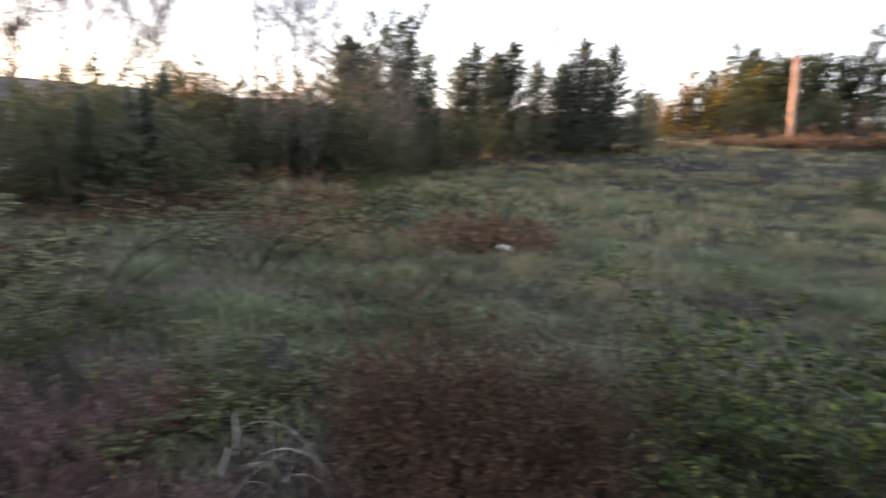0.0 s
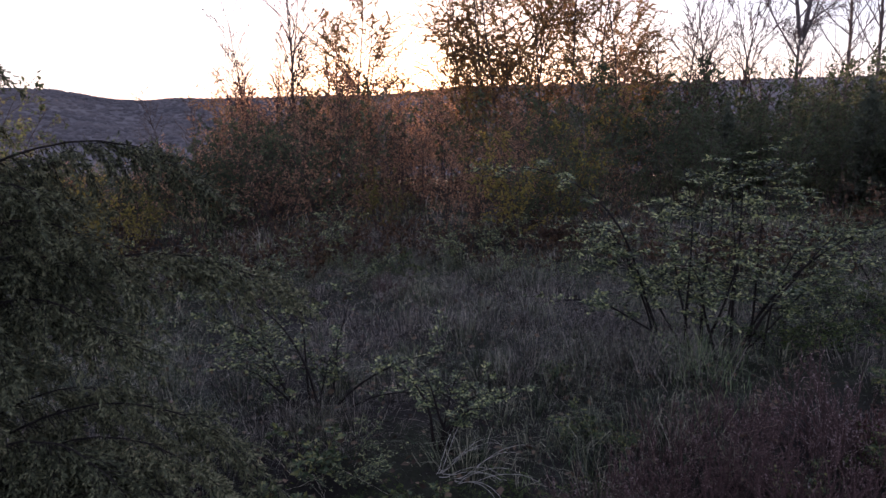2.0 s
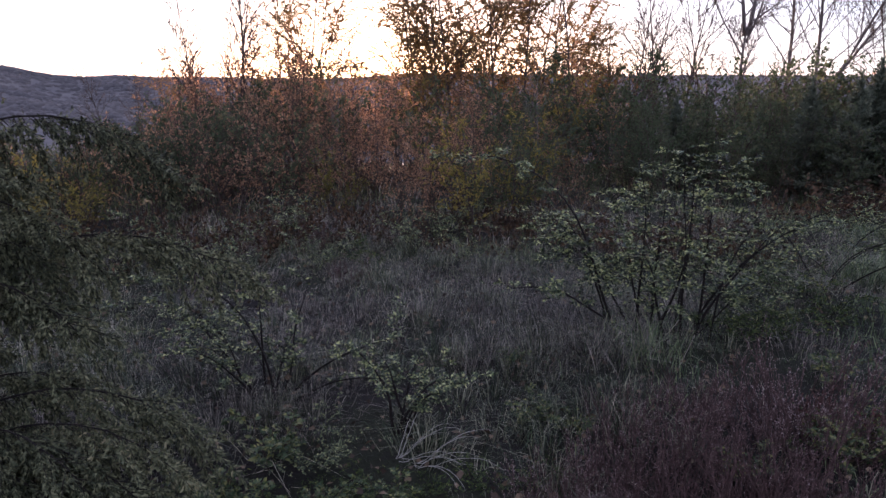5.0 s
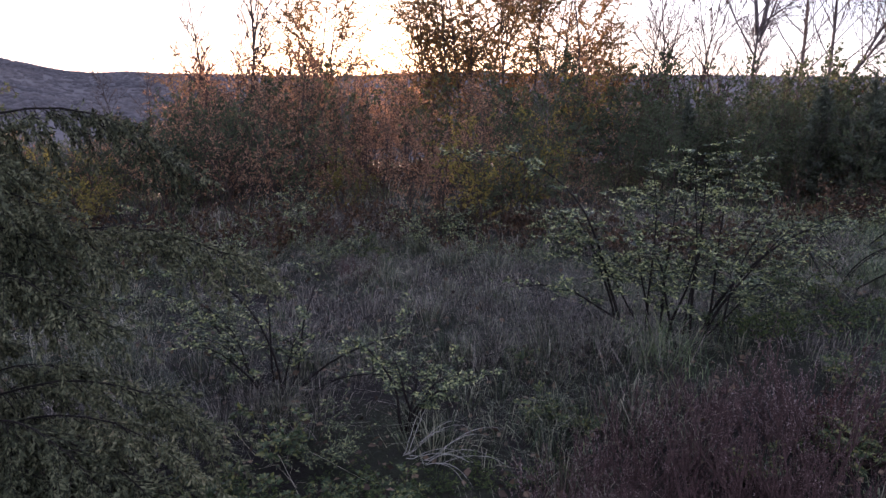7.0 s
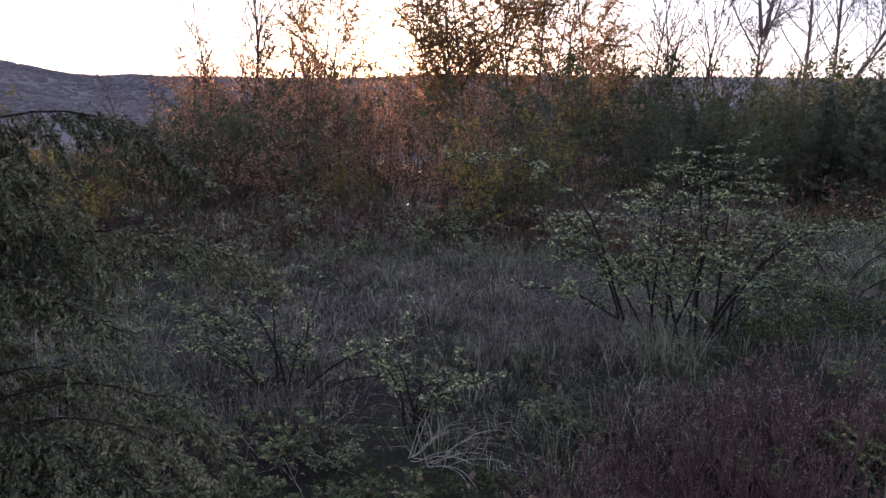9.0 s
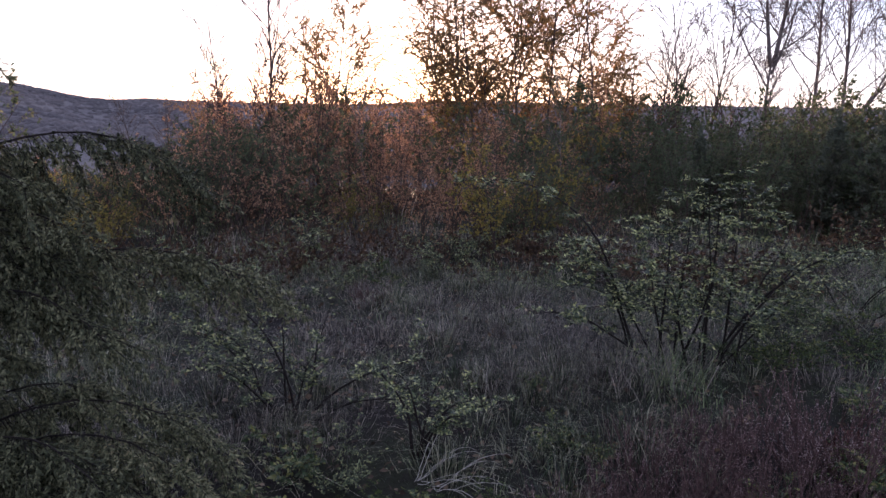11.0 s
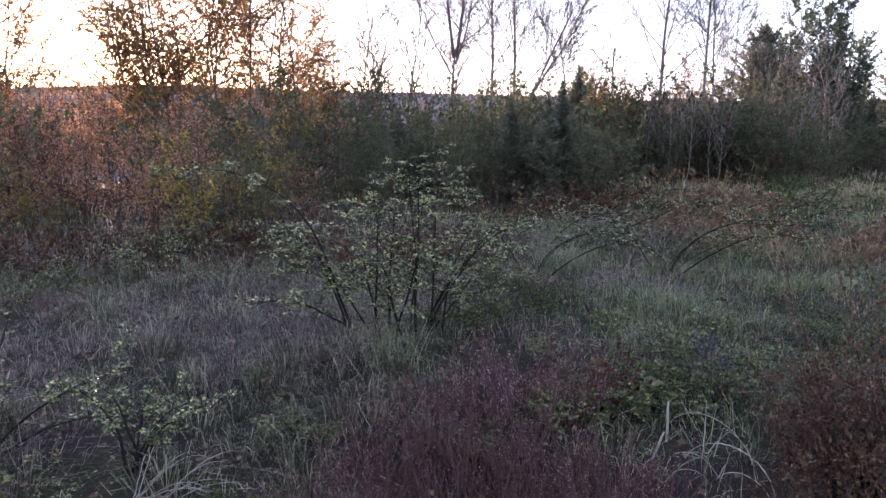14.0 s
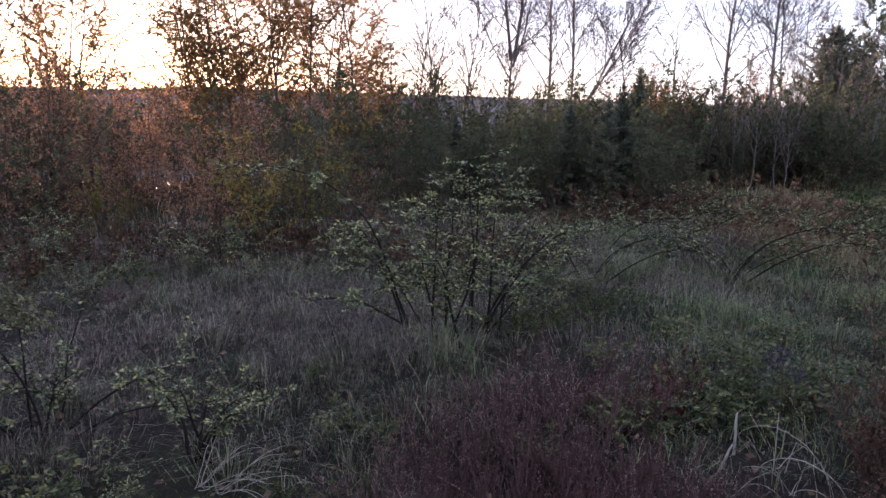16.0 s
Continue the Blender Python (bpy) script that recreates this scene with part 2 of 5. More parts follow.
def unit(v):
    v = np.asarray(v, float)
    return v / np.maximum(np.linalg.norm(v, axis=-1, keepdims=True), 1e-9)


class Buf:
    """Vertices and faces gathered for one mesh."""

    def __init__(self):
        self.v, self.f, self.n = [], [], 0

    def add(self, verts, *faces):
        verts = np.asarray(verts, float).reshape(-1, 3)
        for f in faces:
            self.f.append(np.asarray(f, np.int64) + self.n)
        self.v.append(verts)
        self.n += len(verts)

    def mesh(self, name, material, smooth=False):
        me = bpy.data.meshes.new(name)
        co = np.concatenate(self.v)
        idx = np.concatenate([f.ravel() for f in self.f]).astype(np.int32)
        sizes = np.concatenate([np.full(len(f), f.shape[1]) for f in self.f])
        starts = np.r_[0, np.cumsum(sizes)[:-1]].astype(np.int32)
        me.vertices.add(len(co))
        me.vertices.foreach_set("co", co.astype(np.float32).ravel())
        me.loops.add(len(idx))
        me.loops.foreach_set("vertex_index", idx)
        me.polygons.add(len(sizes))
        me.polygons.foreach_set("loop_start", starts)
        if smooth:
            me.polygons.foreach_set("use_smooth", np.ones(len(sizes), bool))
        me.update(calc_edges=True)
        me.validate()
        me.materials.append(material)
        return me


def tube(buf, pts, rad, sides=5):
    """A tapered stem along pts."""
    pts, rad = np.asarray(pts, float), np.asarray(rad, float)
    n = len(pts)
    d = unit(np.gradient(pts, axis=0))
    ref = np.where(np.abs(d[:, 2:3]) > 0.9, [[1.0, 0, 0]], [[0, 0, 1.0]])
    a = unit(np.cross(d, ref))
    b = np.cross(d, a)
    ang = np.arange(sides) * 2 * np.pi / sides
    ring = pts[:, None] + rad[:, None, None] * (a[:, None] * np.cos(ang)[None, :, None] + b[:, None] * np.sin(ang)[None, :, None])
    i = np.arange(n - 1)[:, None] * sides
    j = np.arange(sides)[None]
    k = (j + 1) % sides
    quads = np.stack([i + j, i + k, i + sides + k, i + sides + j], -1).reshape(-1, 4)
    buf.add(ring, quads)
    buf.f.append(np.array([np.arange(sides) + buf.n - sides]))


def leaves(buf, pos, way, size, width=0.5, fold=0.25, rng=RNG):
    """Folded leaf blades: base, two sides and tip."""
    n = len(pos)
    way = unit(way)
    side = unit(np.cross(way, rng.normal(size=(n, 3)) * 0.6 + [0, 0, 1.0]))
    up = np.cross(side, way)
    size = np.broadcast_to(np.asarray(size, float), (n,))[:, None]
    mid = pos + way * size * 0.45
    v = np.stack([pos, mid + side * size * width / 2 + up * size * fold * width, pos + way * size, mid - side * size * width / 2 + up * size * fold * width], 1)
    i = np.arange(n)[:, None] * 4
    buf.add(v, np.concatenate([i + [[0, 1, 2]], i + [[0, 2, 3]]]))


def blades(buf, pos, lean, height, width, rng=RNG):
    """Grass blades bent over in the way of lean (a horizontal vector for each)."""
    n = len(pos)
    h, w = height[:, None], width[:, None]
    yaw = rng.uniform(0, 2 * np.pi, n)
    s = np.stack([np.cos(yaw), np.sin(yaw), 0 * yaw], 1) * w / 2
    up = np.array([[0, 0, 1.0]])
    m = pos + up * h * 0.55 + lean * h * 0.18
    t = pos + up * h * (1 - 0.35 * np.linalg.norm(lean, axis=1, keepdims=True)) + lean * h * 0.8
    v = np.stack([pos - s, pos + s, m + s * 0.8, m - s * 0.8, t], 1)
    i = np.arange(n)[:, None] * 5
    buf.add(v, i + [[0, 1, 2, 3]], i + [[3, 2, 4]])


def part(name, mesh, parent, label="", kind=""):
    ob = new(name, mesh)
    ob.parent = parent
    return tagged(ob, label, kind=kind)


def thing(name, label, category, group="", at=None):
    ob = new(name)
    ob.empty_display_size = 0.2
    if at is not None:
        ob.matrix_basis = at
    return tagged(ob, label, category, group)


def polar(az, d):
    """The point on the plan at az degrees to the left of the sun and d metres from the viewer."""
    return -math.sin(radians(az)) * d, math.cos(radians(az)) * d


# ---------------------------------------------------------------- the lie of the land
RIDGE_AZ = [-180, -110, -90, -60, -36, -26, -18, -9, -4, -1, 3, 9, 16, 19, 21, 23, 27, 32, 60, 180]
RIDGE_EL = [0.6, 0.6, 0.5, 0.8, 1.5, 1.6, 1.7, 1.85, 1.8, 1.55, 1.35, 1.3, 1.25, 1.35, 1.2, 1.3, 2.05, 2.2, 1.2, 0.6]


def land(x, y):
    x, y = np.asarray(x, float), np.asarray(y, float)
    r = np.hypot(x, y)
    az = np.degrees(np.arctan2(-x, y))
    near = np.clip(1 - r / 60, 0, 1)
    z = near * (0.05 * np.sin(x * 1.7 + 0.6) * np.sin(y * 1.3 + 1.1) + 0.03 * np.sin(x * 3.9 + y * 2.7))
    z = z + 0.084 * np.clip(x - 19, 0, 42) * np.clip((r - 8) / 12, 0, 1)
    drop = np.clip((az + 58) / 25, 0, 1) * np.clip((150 - az) / 60, 0, 1)
    s = np.clip((r - 17) / 330, 0, 1)
    z = z - drop * 42 * s * (1.6 - 0.6 * s)
    ridge_r = 1350 + 140 * np.sin(np.radians(az * 5)) + 60 * np.sin(np.radians(az * 13 + 40))
    top = EYE + ridge_r * np.tan(np.radians(np.interp(az, RIDGE_AZ, RIDGE_EL)))
    u = np.clip((r - 420) / (ridge_r - 420), 0, 1)
    u = u * u * (3 - 2 * u)
    folds = 9 * np.sin(x / 90 + 2) * np.sin(y / 130) * u * (1 - u) * 4
    z = z * (1 - u) + top * u + folds
    return np.where(r > ridge_r, z - (r - ridge_r) * 0.02, z)


def land_z(x, y):
    return float(land(x, y))


def build_ground():
    buf = Buf()
    nr, na = 130, 320
    rr = np.r_[np.linspace(0.3, 14, 50), np.geomspace(14.6, 4200, nr - 50)]
    aa = np.arange(na) * 2 * np.pi / na
    x, y = -np.sin(aa)[None] * rr[:, None], np.cos(aa)[None] * rr[:, None]
    v = np.stack([x, y, land(x, y)], -1).reshape(-1, 3)
    i, j = np.arange(nr - 1)[:, None] * na, np.arange(na)[None]
    k = (j + 1) % na
    q = np.stack([i + j, i + na + j, i + na + k, i + k], -1).reshape(-1, 4)
    buf.add(np.vstack([v, [[0, 0, land_z(0, 0)]]]), q, np.stack([np.arange(na), np.roll(np.arange(na), -1), np.full(na, nr * na)], -1))
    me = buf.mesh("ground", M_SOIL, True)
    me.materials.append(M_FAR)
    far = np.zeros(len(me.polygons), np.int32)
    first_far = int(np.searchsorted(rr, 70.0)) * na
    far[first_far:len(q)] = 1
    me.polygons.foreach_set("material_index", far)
    tagged(new("ground", me), "uneven mossy heath ground falling to a wooded valley", "ground", kind="structure")


build_ground()


def build_far_woods():
    """Tree crowns along the far ridge and slopes."""
    rng = np.random.default_rng(3)
    buf = Buf()
    n = 8000
    side = rng.uniform(0, 1, n) < 0.72
    az = np.radians(np.where(side, rng.uniform(12, 48, n), rng.uniform(-62, 12, n)))
    r = np.where(side, 1500 - 800 * rng.uniform(0, 1, n) ** 1.3, rng.uniform(1180, 1500, n))
    x, y = -np.sin(az) * r, np.cos(az) * r
    keep = np.sin(x / 120) + np.sin(y / 90 + x / 200) + rng.normal(size=n) * 0.5 > -1.9
    x, y = x[keep], y[keep]
    z = land(x, y)
    a = np.arange(5) * 2 * np.pi / 5
    for px, py, pz in zip(x, y, z):
        h, w = rng.uniform(3.0, 6.0), rng.uniform(4, 7.5)
        pts = [[px + w * f * math.cos(t) * rng.uniform(0.75, 1.2), py + w * f * math.sin(t) * rng.uniform(0.75, 1.2), pz - 1.5 + h * q] for q, f in ((0.0, 0.9), (0.62, 0.72)) for t in a]
        pts.append([px, py, pz - 1.5 + h])
        buf.add(pts, [[j, (j + 1) % 5, 5 + (j + 1) % 5, 5 + j] for j in range(5)], [[5 + j, 5 + (j + 1) % 5, 10] for j in range(5)])
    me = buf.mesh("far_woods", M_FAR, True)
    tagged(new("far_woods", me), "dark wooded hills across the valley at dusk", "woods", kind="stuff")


build_far_woods()


# ---------------------------------------------------------------- plants
def grow(rng, p, d, length, rad, level, spec, out):
    """A branch and its side branches. spec[level]: segments, wander, lift, children, first, angle, ratio."""
    seg, wander, lift, kids, first, angle, ratio = spec[level]
    pts, dirs = [np.array(p, float)], []
    d = unit(d)
    for _ in range(seg):
        d = unit(d + rng.normal(size=3) * wander + [0, 0, lift])
        dirs.append(d)
        pts.append(pts[-1] + d * length / seg)
    pts = np.array(pts)
    rads = rad * np.linspace(1, 0.25, seg + 1)
    out.append((level, pts, rads))
    if level + 1 < len(spec):
        for k in range(kids):
            t = first + (1 - first) * (k + rng.uniform(0, 0.9)) / kids
            q = t * seg
            i = min(int(q), seg - 1)
            at = pts[i] + (pts[i + 1] - pts[i]) * (q - i)
            ax = unit(np.cross(dirs[i], rng.normal(size=3)))
            a = radians(angle) * rng.uniform(0.75, 1.25)
            nd = dirs[i] * math.cos(a) + ax * math.sin(a)
            grow(rng, at, nd, length * ratio * (1.15 - 0.75 * t) * rng.uniform(0.7, 1.2), rads[i] * 0.55, level + 1, spec, out)
    return out


def arc(rng, base, az, length, rise, fall, n=14):
    """An arching cane: it rises steeply, then bends over towards az (radians)."""
    pts = [np.array(base, float)]
    pitch = rise
    for k in range(n):
        a = az + rng.normal() * 0.06
        pts.append(pts[-1] + length / n * np.array([math.cos(a) * math.cos(pitch), math.sin(a) * math.cos(pitch), math.sin(pitch)]))
        pitch -= fall / n * (0.4 + 1.2 * k / n) + rng.normal() * 0.03
    return np.array(pts)


def strew(rng, paths, per_metre, size, droop=0.3, least=1):
    """Places, ways and sizes of leaves along the branches."""
    P, W = [], []
    for lv, pts, _ in paths:
        if lv < least:
            continue
        ln = np.linalg.norm(np.diff(pts, axis=0), axis=1).sum()
        n = rng.poisson(per_metre * ln)
        if not n:
            continue
        t = rng.uniform(0.15, 1, n) * (len(pts) - 1)
        i = np.minimum(t.astype(int), len(pts) - 2)
        fr = (t - i)[:, None]
        P.append(pts[i] * (1 - fr) + pts[i + 1] * fr)
        W.append(unit(pts[i + 1] - pts[i]) * 0.6 + rng.normal(size=(n, 3)) * 0.6 - [0, 0, droop])
    P, W = np.concatenate(P), np.concatenate(W)
    return P, W, size * rng.uniform(0.6, 1.3, len(P))


def build_tree(name, label, category, group, seed, height, spec, bark, leaf, per_metre, leaf_size, leaf_width=0.6, rad=0.05, stems=1, spread=0.1, sides=5, thin=4, trunk_name="trunk", leaf_name="crown", limbs=1, spring=0.0, least=0.0028):
    """A tree or shrub at the origin: trunks, a few limbs as parts of their own, and a crown of single leaves."""
    rng = np.random.default_rng(seed)
    root = thing(name, label, category, group)
    leafbuf = Buf()
    for s in range(stems):
        a = rng.uniform(0, 2 * np.pi)
        lean = spread * rng.uniform(0.3, 1.2)
        h = height * rng.uniform(0.72, 1.0) if stems > 1 else height
        foot = (spring * math.cos(a) * rng.uniform(0, 1), spring * math.sin(a) * rng.uniform(0, 1), -0.05)
        out = grow(rng, foot, (math.cos(a) * lean, math.sin(a) * lean, 1), h, rad * rng.uniform(0.7, 1), 0, spec, [])
        trunk = Buf()
        groups = []
        for lv, pts, rr in out:
            if lv == 0:
                tube(trunk, pts, rr, sides + 1)
                continue
            if lv == 1 and limbs:
                groups.append(Buf())
            if lv >= 2 and len(pts) == 3 and not limbs:
                pts, rr = pts[[0, 2]], rr[[0, 2]]
            if lv == 1 and len(pts) == 4 and not limbs:
                pts, rr = pts[[0, 2, 3]], rr[[0, 2, 3]]
            tube(groups[-1] if limbs else trunk, pts, np.maximum(rr, least), thin if lv < 2 else 3)
        tr = part(trunk_name, trunk.mesh(trunk_name, bark, True), root)
        for g in groups:
            if g.n:
                part("limb", g.mesh("limb", bark, True), tr)
        if per_metre:
            P, W, S = strew(rng, out, per_metre, leaf_size)
            leaves(leafbuf, P, W, S, leaf_width, 0.2, rng)
    if per_metre:
        part(leaf_name, leafbuf.mesh(leaf_name, leaf), root, kind="stuff")
    return root


def put(ob, az, d, turn=0.0, scale=1.0, sink=0.0):
    """The pose of a plant on the land."""
    x, y = polar(az, d)
    return pose(x, y, land_z(x, y) - sink, 0, 0, turn) @ Matrix.Diagonal((scale, scale, scale, 1))


def set_at(ob, m):
    ob.matrix_basis = m
    return ob


def copies(kinds, places, rng, label_of=None):
    """Set each kind of plant out over the places (az, distance, scale); the first use of a kind is the plant itself."""
    used = set()
    for n, (k, az, d, s) in enumerate(places):
        ob = kinds[k]
        m = put(ob, az, d, rng.uniform(0, 360), s, 0.03)
        if k in used:
            made = copy_thing(ob, Matrix.Identity(4))
            made.matrix_basis = m
        else:
            ob.matrix_basis = m
            used.add(k)


# ---- trees
SPEC_BIRCH = [(10, 0.04, 0.05, 24, 0.14, 54, 0.42), (5, 0.14, 0.05, 8, 0.15, 48, 0.52), (3, 0.2, -0.08, 0, 0, 0, 0)]
SPEC_LOW = [(10, 0.04, 0.05, 26, 0.03, 50, 0.36), (5, 0.14, 0.06, 6, 0.2, 45, 0.45), (3, 0.2, -0.05, 0, 0, 0, 0)]
SPEC_BARE = [(12, 0.03, 0.04, 18, 0.3, 44, 0.46), (6, 0.07, 0.11, 8, 0.15, 38, 0.46), (4, 0.14, 0.05, 4, 0.2, 38, 0.5), (2, 0.15, 0.0, 0, 0, 0, 0)]
SPEC_WISP = [(10, 0.05, 0.05, 20, 0.25, 34, 0.36), (4, 0.10, 0.10, 6, 0.2, 35, 0.45), (2, 0.15, 0.0, 0, 0, 0, 0)]
SPEC_SHRUB = [(5, 0.12, 0.06, 8, 0.12, 42, 0.45), (3, 0.18, 0.05, 3, 0.2, 42, 0.55), (2, 0.2, 0.0, 0, 0, 0, 0)]

rng = np.random.default_rng(21)

birch_a = build_tree("birch_tree", "young birch with thin backlit autumn leaves above the thicket", "tree", "birches", 1, 6.2, SPEC_BIRCH, M_BARK, M_BIRCH, 72, 0.045, 0.8, 0.055)
birch_b = build_tree("birch_tree", "slender two-stemmed birch with sparse brownish leaves", "tree", "birches", 2, 6.6, SPEC_BIRCH, M_BARK, M_BIRCH, 62, 0.046, 0.8, 0.045, 2, 0.10, spring=0.3)
birch_c = build_tree("birch_tree", "leafy birch with a dense dark crown against the sky", "tree", "birches", 3, 6.0, SPEC_BIRCH, M_BARK, M_BIRCH, 76, 0.045, 0.8, 0.05)
copies([birch_a, birch_b, birch_c], [
    (2, 5.0, 19, 0.95), (0, 7.4, 20, 0.8), (2, 3.0, 21, 0.78),
    (1, -4.2, 20, 1.0), (0, -7.2, 19, 1.02), (2, -10.0, 18.5, 1.1), (2, -12.6, 19, 1.15), (0, -15.0, 20, 1.05), (2, -17.2, 21, 0.85), (1, -8.6, 22, 1.15), (0, -13.8, 23, 1.15),
    (2, 8.9, 18, 0.48), (2, 6.2, 20.5, 0.8), (0, 4.0, 19.5, 0.85), (0, -5.6, 21, 1.1), (0, -16.2, 18.5, 0.9), (1, -6.6, 19, 1.0),  (2, 15.6, 17, 0.42), (1, -19.5, 19, 0.62),
    (2, -51.2, 25, 0.55), (0, -39.0, 19, 0.5), (2, -42.0, 18, 0.5), (0, -46.5, 21, 0.6),
], rng)

SPEC_FAN = [(6, 0.06, 0.075, 11, 0.12, 38, 0.5), (4, 0.10, 0.05, 7, 0.15, 38, 0.52), (3, 0.14, 0.02, 0, 0, 0, 0)]


def build_bare(label, seed, az, d, leaders, bark):
    """A leafless tree. leaders: foot to the side, foot's height, lean to the side in degrees, length, radius, side limbs, lowest limb."""
    rng = np.random.default_rng(seed)
    x, y = polar(az, d)
    root = thing("bare_tree", label, "tree", "bare trees", pose(x, y, land_z(x, y) - 0.05, 0, 0, az))
    for side, foot, lean, length, rad, kids, low in leaders:
        n = 12
        tilt, p = radians(lean), np.array([side, rng.normal() * 0.05, foot])
        pts = [p]
        for k in range(n):
            tilt += rng.normal() * 0.035 - radians(lean) * 0.025
            p = p + length / n * np.array([math.sin(tilt), rng.normal() * 0.03, math.cos(tilt)])
            pts.append(p)
        pts = np.array(pts)
        rads = rad * np.linspace(1, 0.16, n + 1) ** 0.9
        stem = Buf()
        tube(stem, pts, rads, 7)
        tr = part("trunk", stem.mesh("trunk", bark, True), root)
        for k in range(kids):
            t = (low + (0.97 - low) * (k + rng.uniform(0, 0.8)) / kids) * n
            i = min(int(t), n - 1)
            d0 = unit(pts[i + 1] - pts[i])
            a = radians(rng.uniform(38, 62) - 16 * t / n)
            turn = k * 2.4 + rng.uniform(-0.5, 0.5)
            way = d0 * math.cos(a) + np.array([math.cos(turn), 0.7 * math.sin(turn), 0]) * math.sin(a)
            out = grow(rng, pts[i] + (pts[i + 1] - pts[i]) * (t - i), way, length * (0.58 - 0.38 * t / n) * rng.uniform(0.75, 1.15), rads[i] * 0.42, 0, SPEC_FAN, [])
            limb = Buf()
            for lv, q, rr in out:
                tube(limb, q, np.maximum(rr, (0.009, 0.006, 0.0046)[lv]), (5, 4, 3)[lv])
            part("limb", limb.mesh("limb", bark, True), tr)
    return root


build_bare("leafless tree with a straight trunk that parts into ascending boughs", 211, -28.9, 21, [(0, 0, 0, 4.3, 0.105, 9, 0.52), (-0.03, 4.1, -13, 3.6, 0.06, 10, 0.1), (0.03, 4.1, 9, 3.8, 0.065, 11, 0.08), (0.0, 3.9, 24, 2.8, 0.036, 8, 0.15), (-0.02, 3.5, -30, 2.6, 0.03, 8, 0.15)], M_GREYBARK)
build_bare("slender leafless tree with a slightly bent dark trunk", 212, -32.0, 22, [(0, 0, 2, 8.4, 0.07, 20, 0.38)], M_GREYBARK)
build_bare("leafless two-stemmed tree with one stem leaning far over", 213, -33.4, 22, [(0, 0, 5, 8.2, 0.07, 17, 0.4), (0.22, 2.6, 36, 4.6, 0.045, 13, 0.15), (0.2, 2.3, 24, 5.6, 0.052, 14, 0.22)], M_GREYBARK)
build_bare("tall leafless tree with fine ascending twigs at the thicket edge", 214, -45.2, 21, [(0, 0, -1, 7.6, 0.07, 20, 0.4)], M_GREYBARK)
build_bare("leafless tree with two pale slender stems from one foot", 215, -48.4, 19, [(0, 0, 3, 6.9, 0.058, 16, 0.42), (0.14, 0, 7, 5.2, 0.04, 10, 0.45)], M_PALEBARK)
bare_b = build_tree("bare_tree", "tall leafless tree with a pale slender trunk", "tree", "bare trees", 12, 7.4, SPEC_BARE, M_PALEBARK, None, 0, 0, rad=0.055, least=0.0075, spread=0.02)
wisp = build_tree("bare_sapling", "thin leafless sapling rising out of the thicket", "sapling", "bare saplings", 14, 5.2, SPEC_WISP, M_TWIG, None, 0, 0, rad=0.04, limbs=0, least=0.0085)
pale_wisp = build_tree("birch_sapling", "thin pale birch stem standing in the thicket", "sapling", "birch saplings", 15, 4.6, SPEC_WISP, M_PALEBARK, None, 0, 0, rad=0.024, limbs=0, least=0.004, spread=0.12)
copies([bare_b], [(0, -50.6, 24, 0.8), (0, -53.8, 26, 0.75), (0, -67.5, 34, 0.95), (0, -58.0, 28, 0.8)], rng)
copies([pale_wisp], [(0, -44.6, 17.0, 0.62), (0, -46.1, 16.6, 0.55), (0, -47.6, 17.0, 0.66), (0, -49.4, 17.2, 0.7), (0, -49.9, 17.0, 0.5), (0, -52.8, 18.2, 0.7), (0, -55.2, 18.6, 0.75), (0, -46.9, 18.5, 0.7), (0, -50.4, 18.0, 0.6), (0, -54.4, 20.5, 0.7), (0, -56.6, 21, 0.8), (0, -57.4, 20.5, 0.65), (0, -13.5, 12.5, 0.5), (0, 2.5, 13, 0.55)], rng)
copies([wisp], [(0, -20.8, 20, 1.05), (0, -24.6, 21, 1.1), (0, -23.0, 18.5, 0.95), (0, -26.6, 20, 1.0), (0, 9.8, 17.5, 1.15), (0, 13.4, 17, 0.75), (0, -41.6, 21, 1.0), (0, -38.6, 20, 0.9), 
    (0, 10.5, 17, 0.9), (0, 12.8, 16, 0.62), (0, 14.2, 16.5, 0.55), (0, 19.8, 20, 0.55), (0, -21.6, 19, 0.92), (0, -23.6, 20, 0.85), (0, -22.6, 21, 0.8), (0, -25.8, 22, 0.75), (0, -37.5, 19, 0.6), (0, 11.7, 18, 0.7), (0, -30.5, 20, 0.75), (0, -40.5, 22, 0.8), (0, 17.5, 19, 0.5),
], rng)

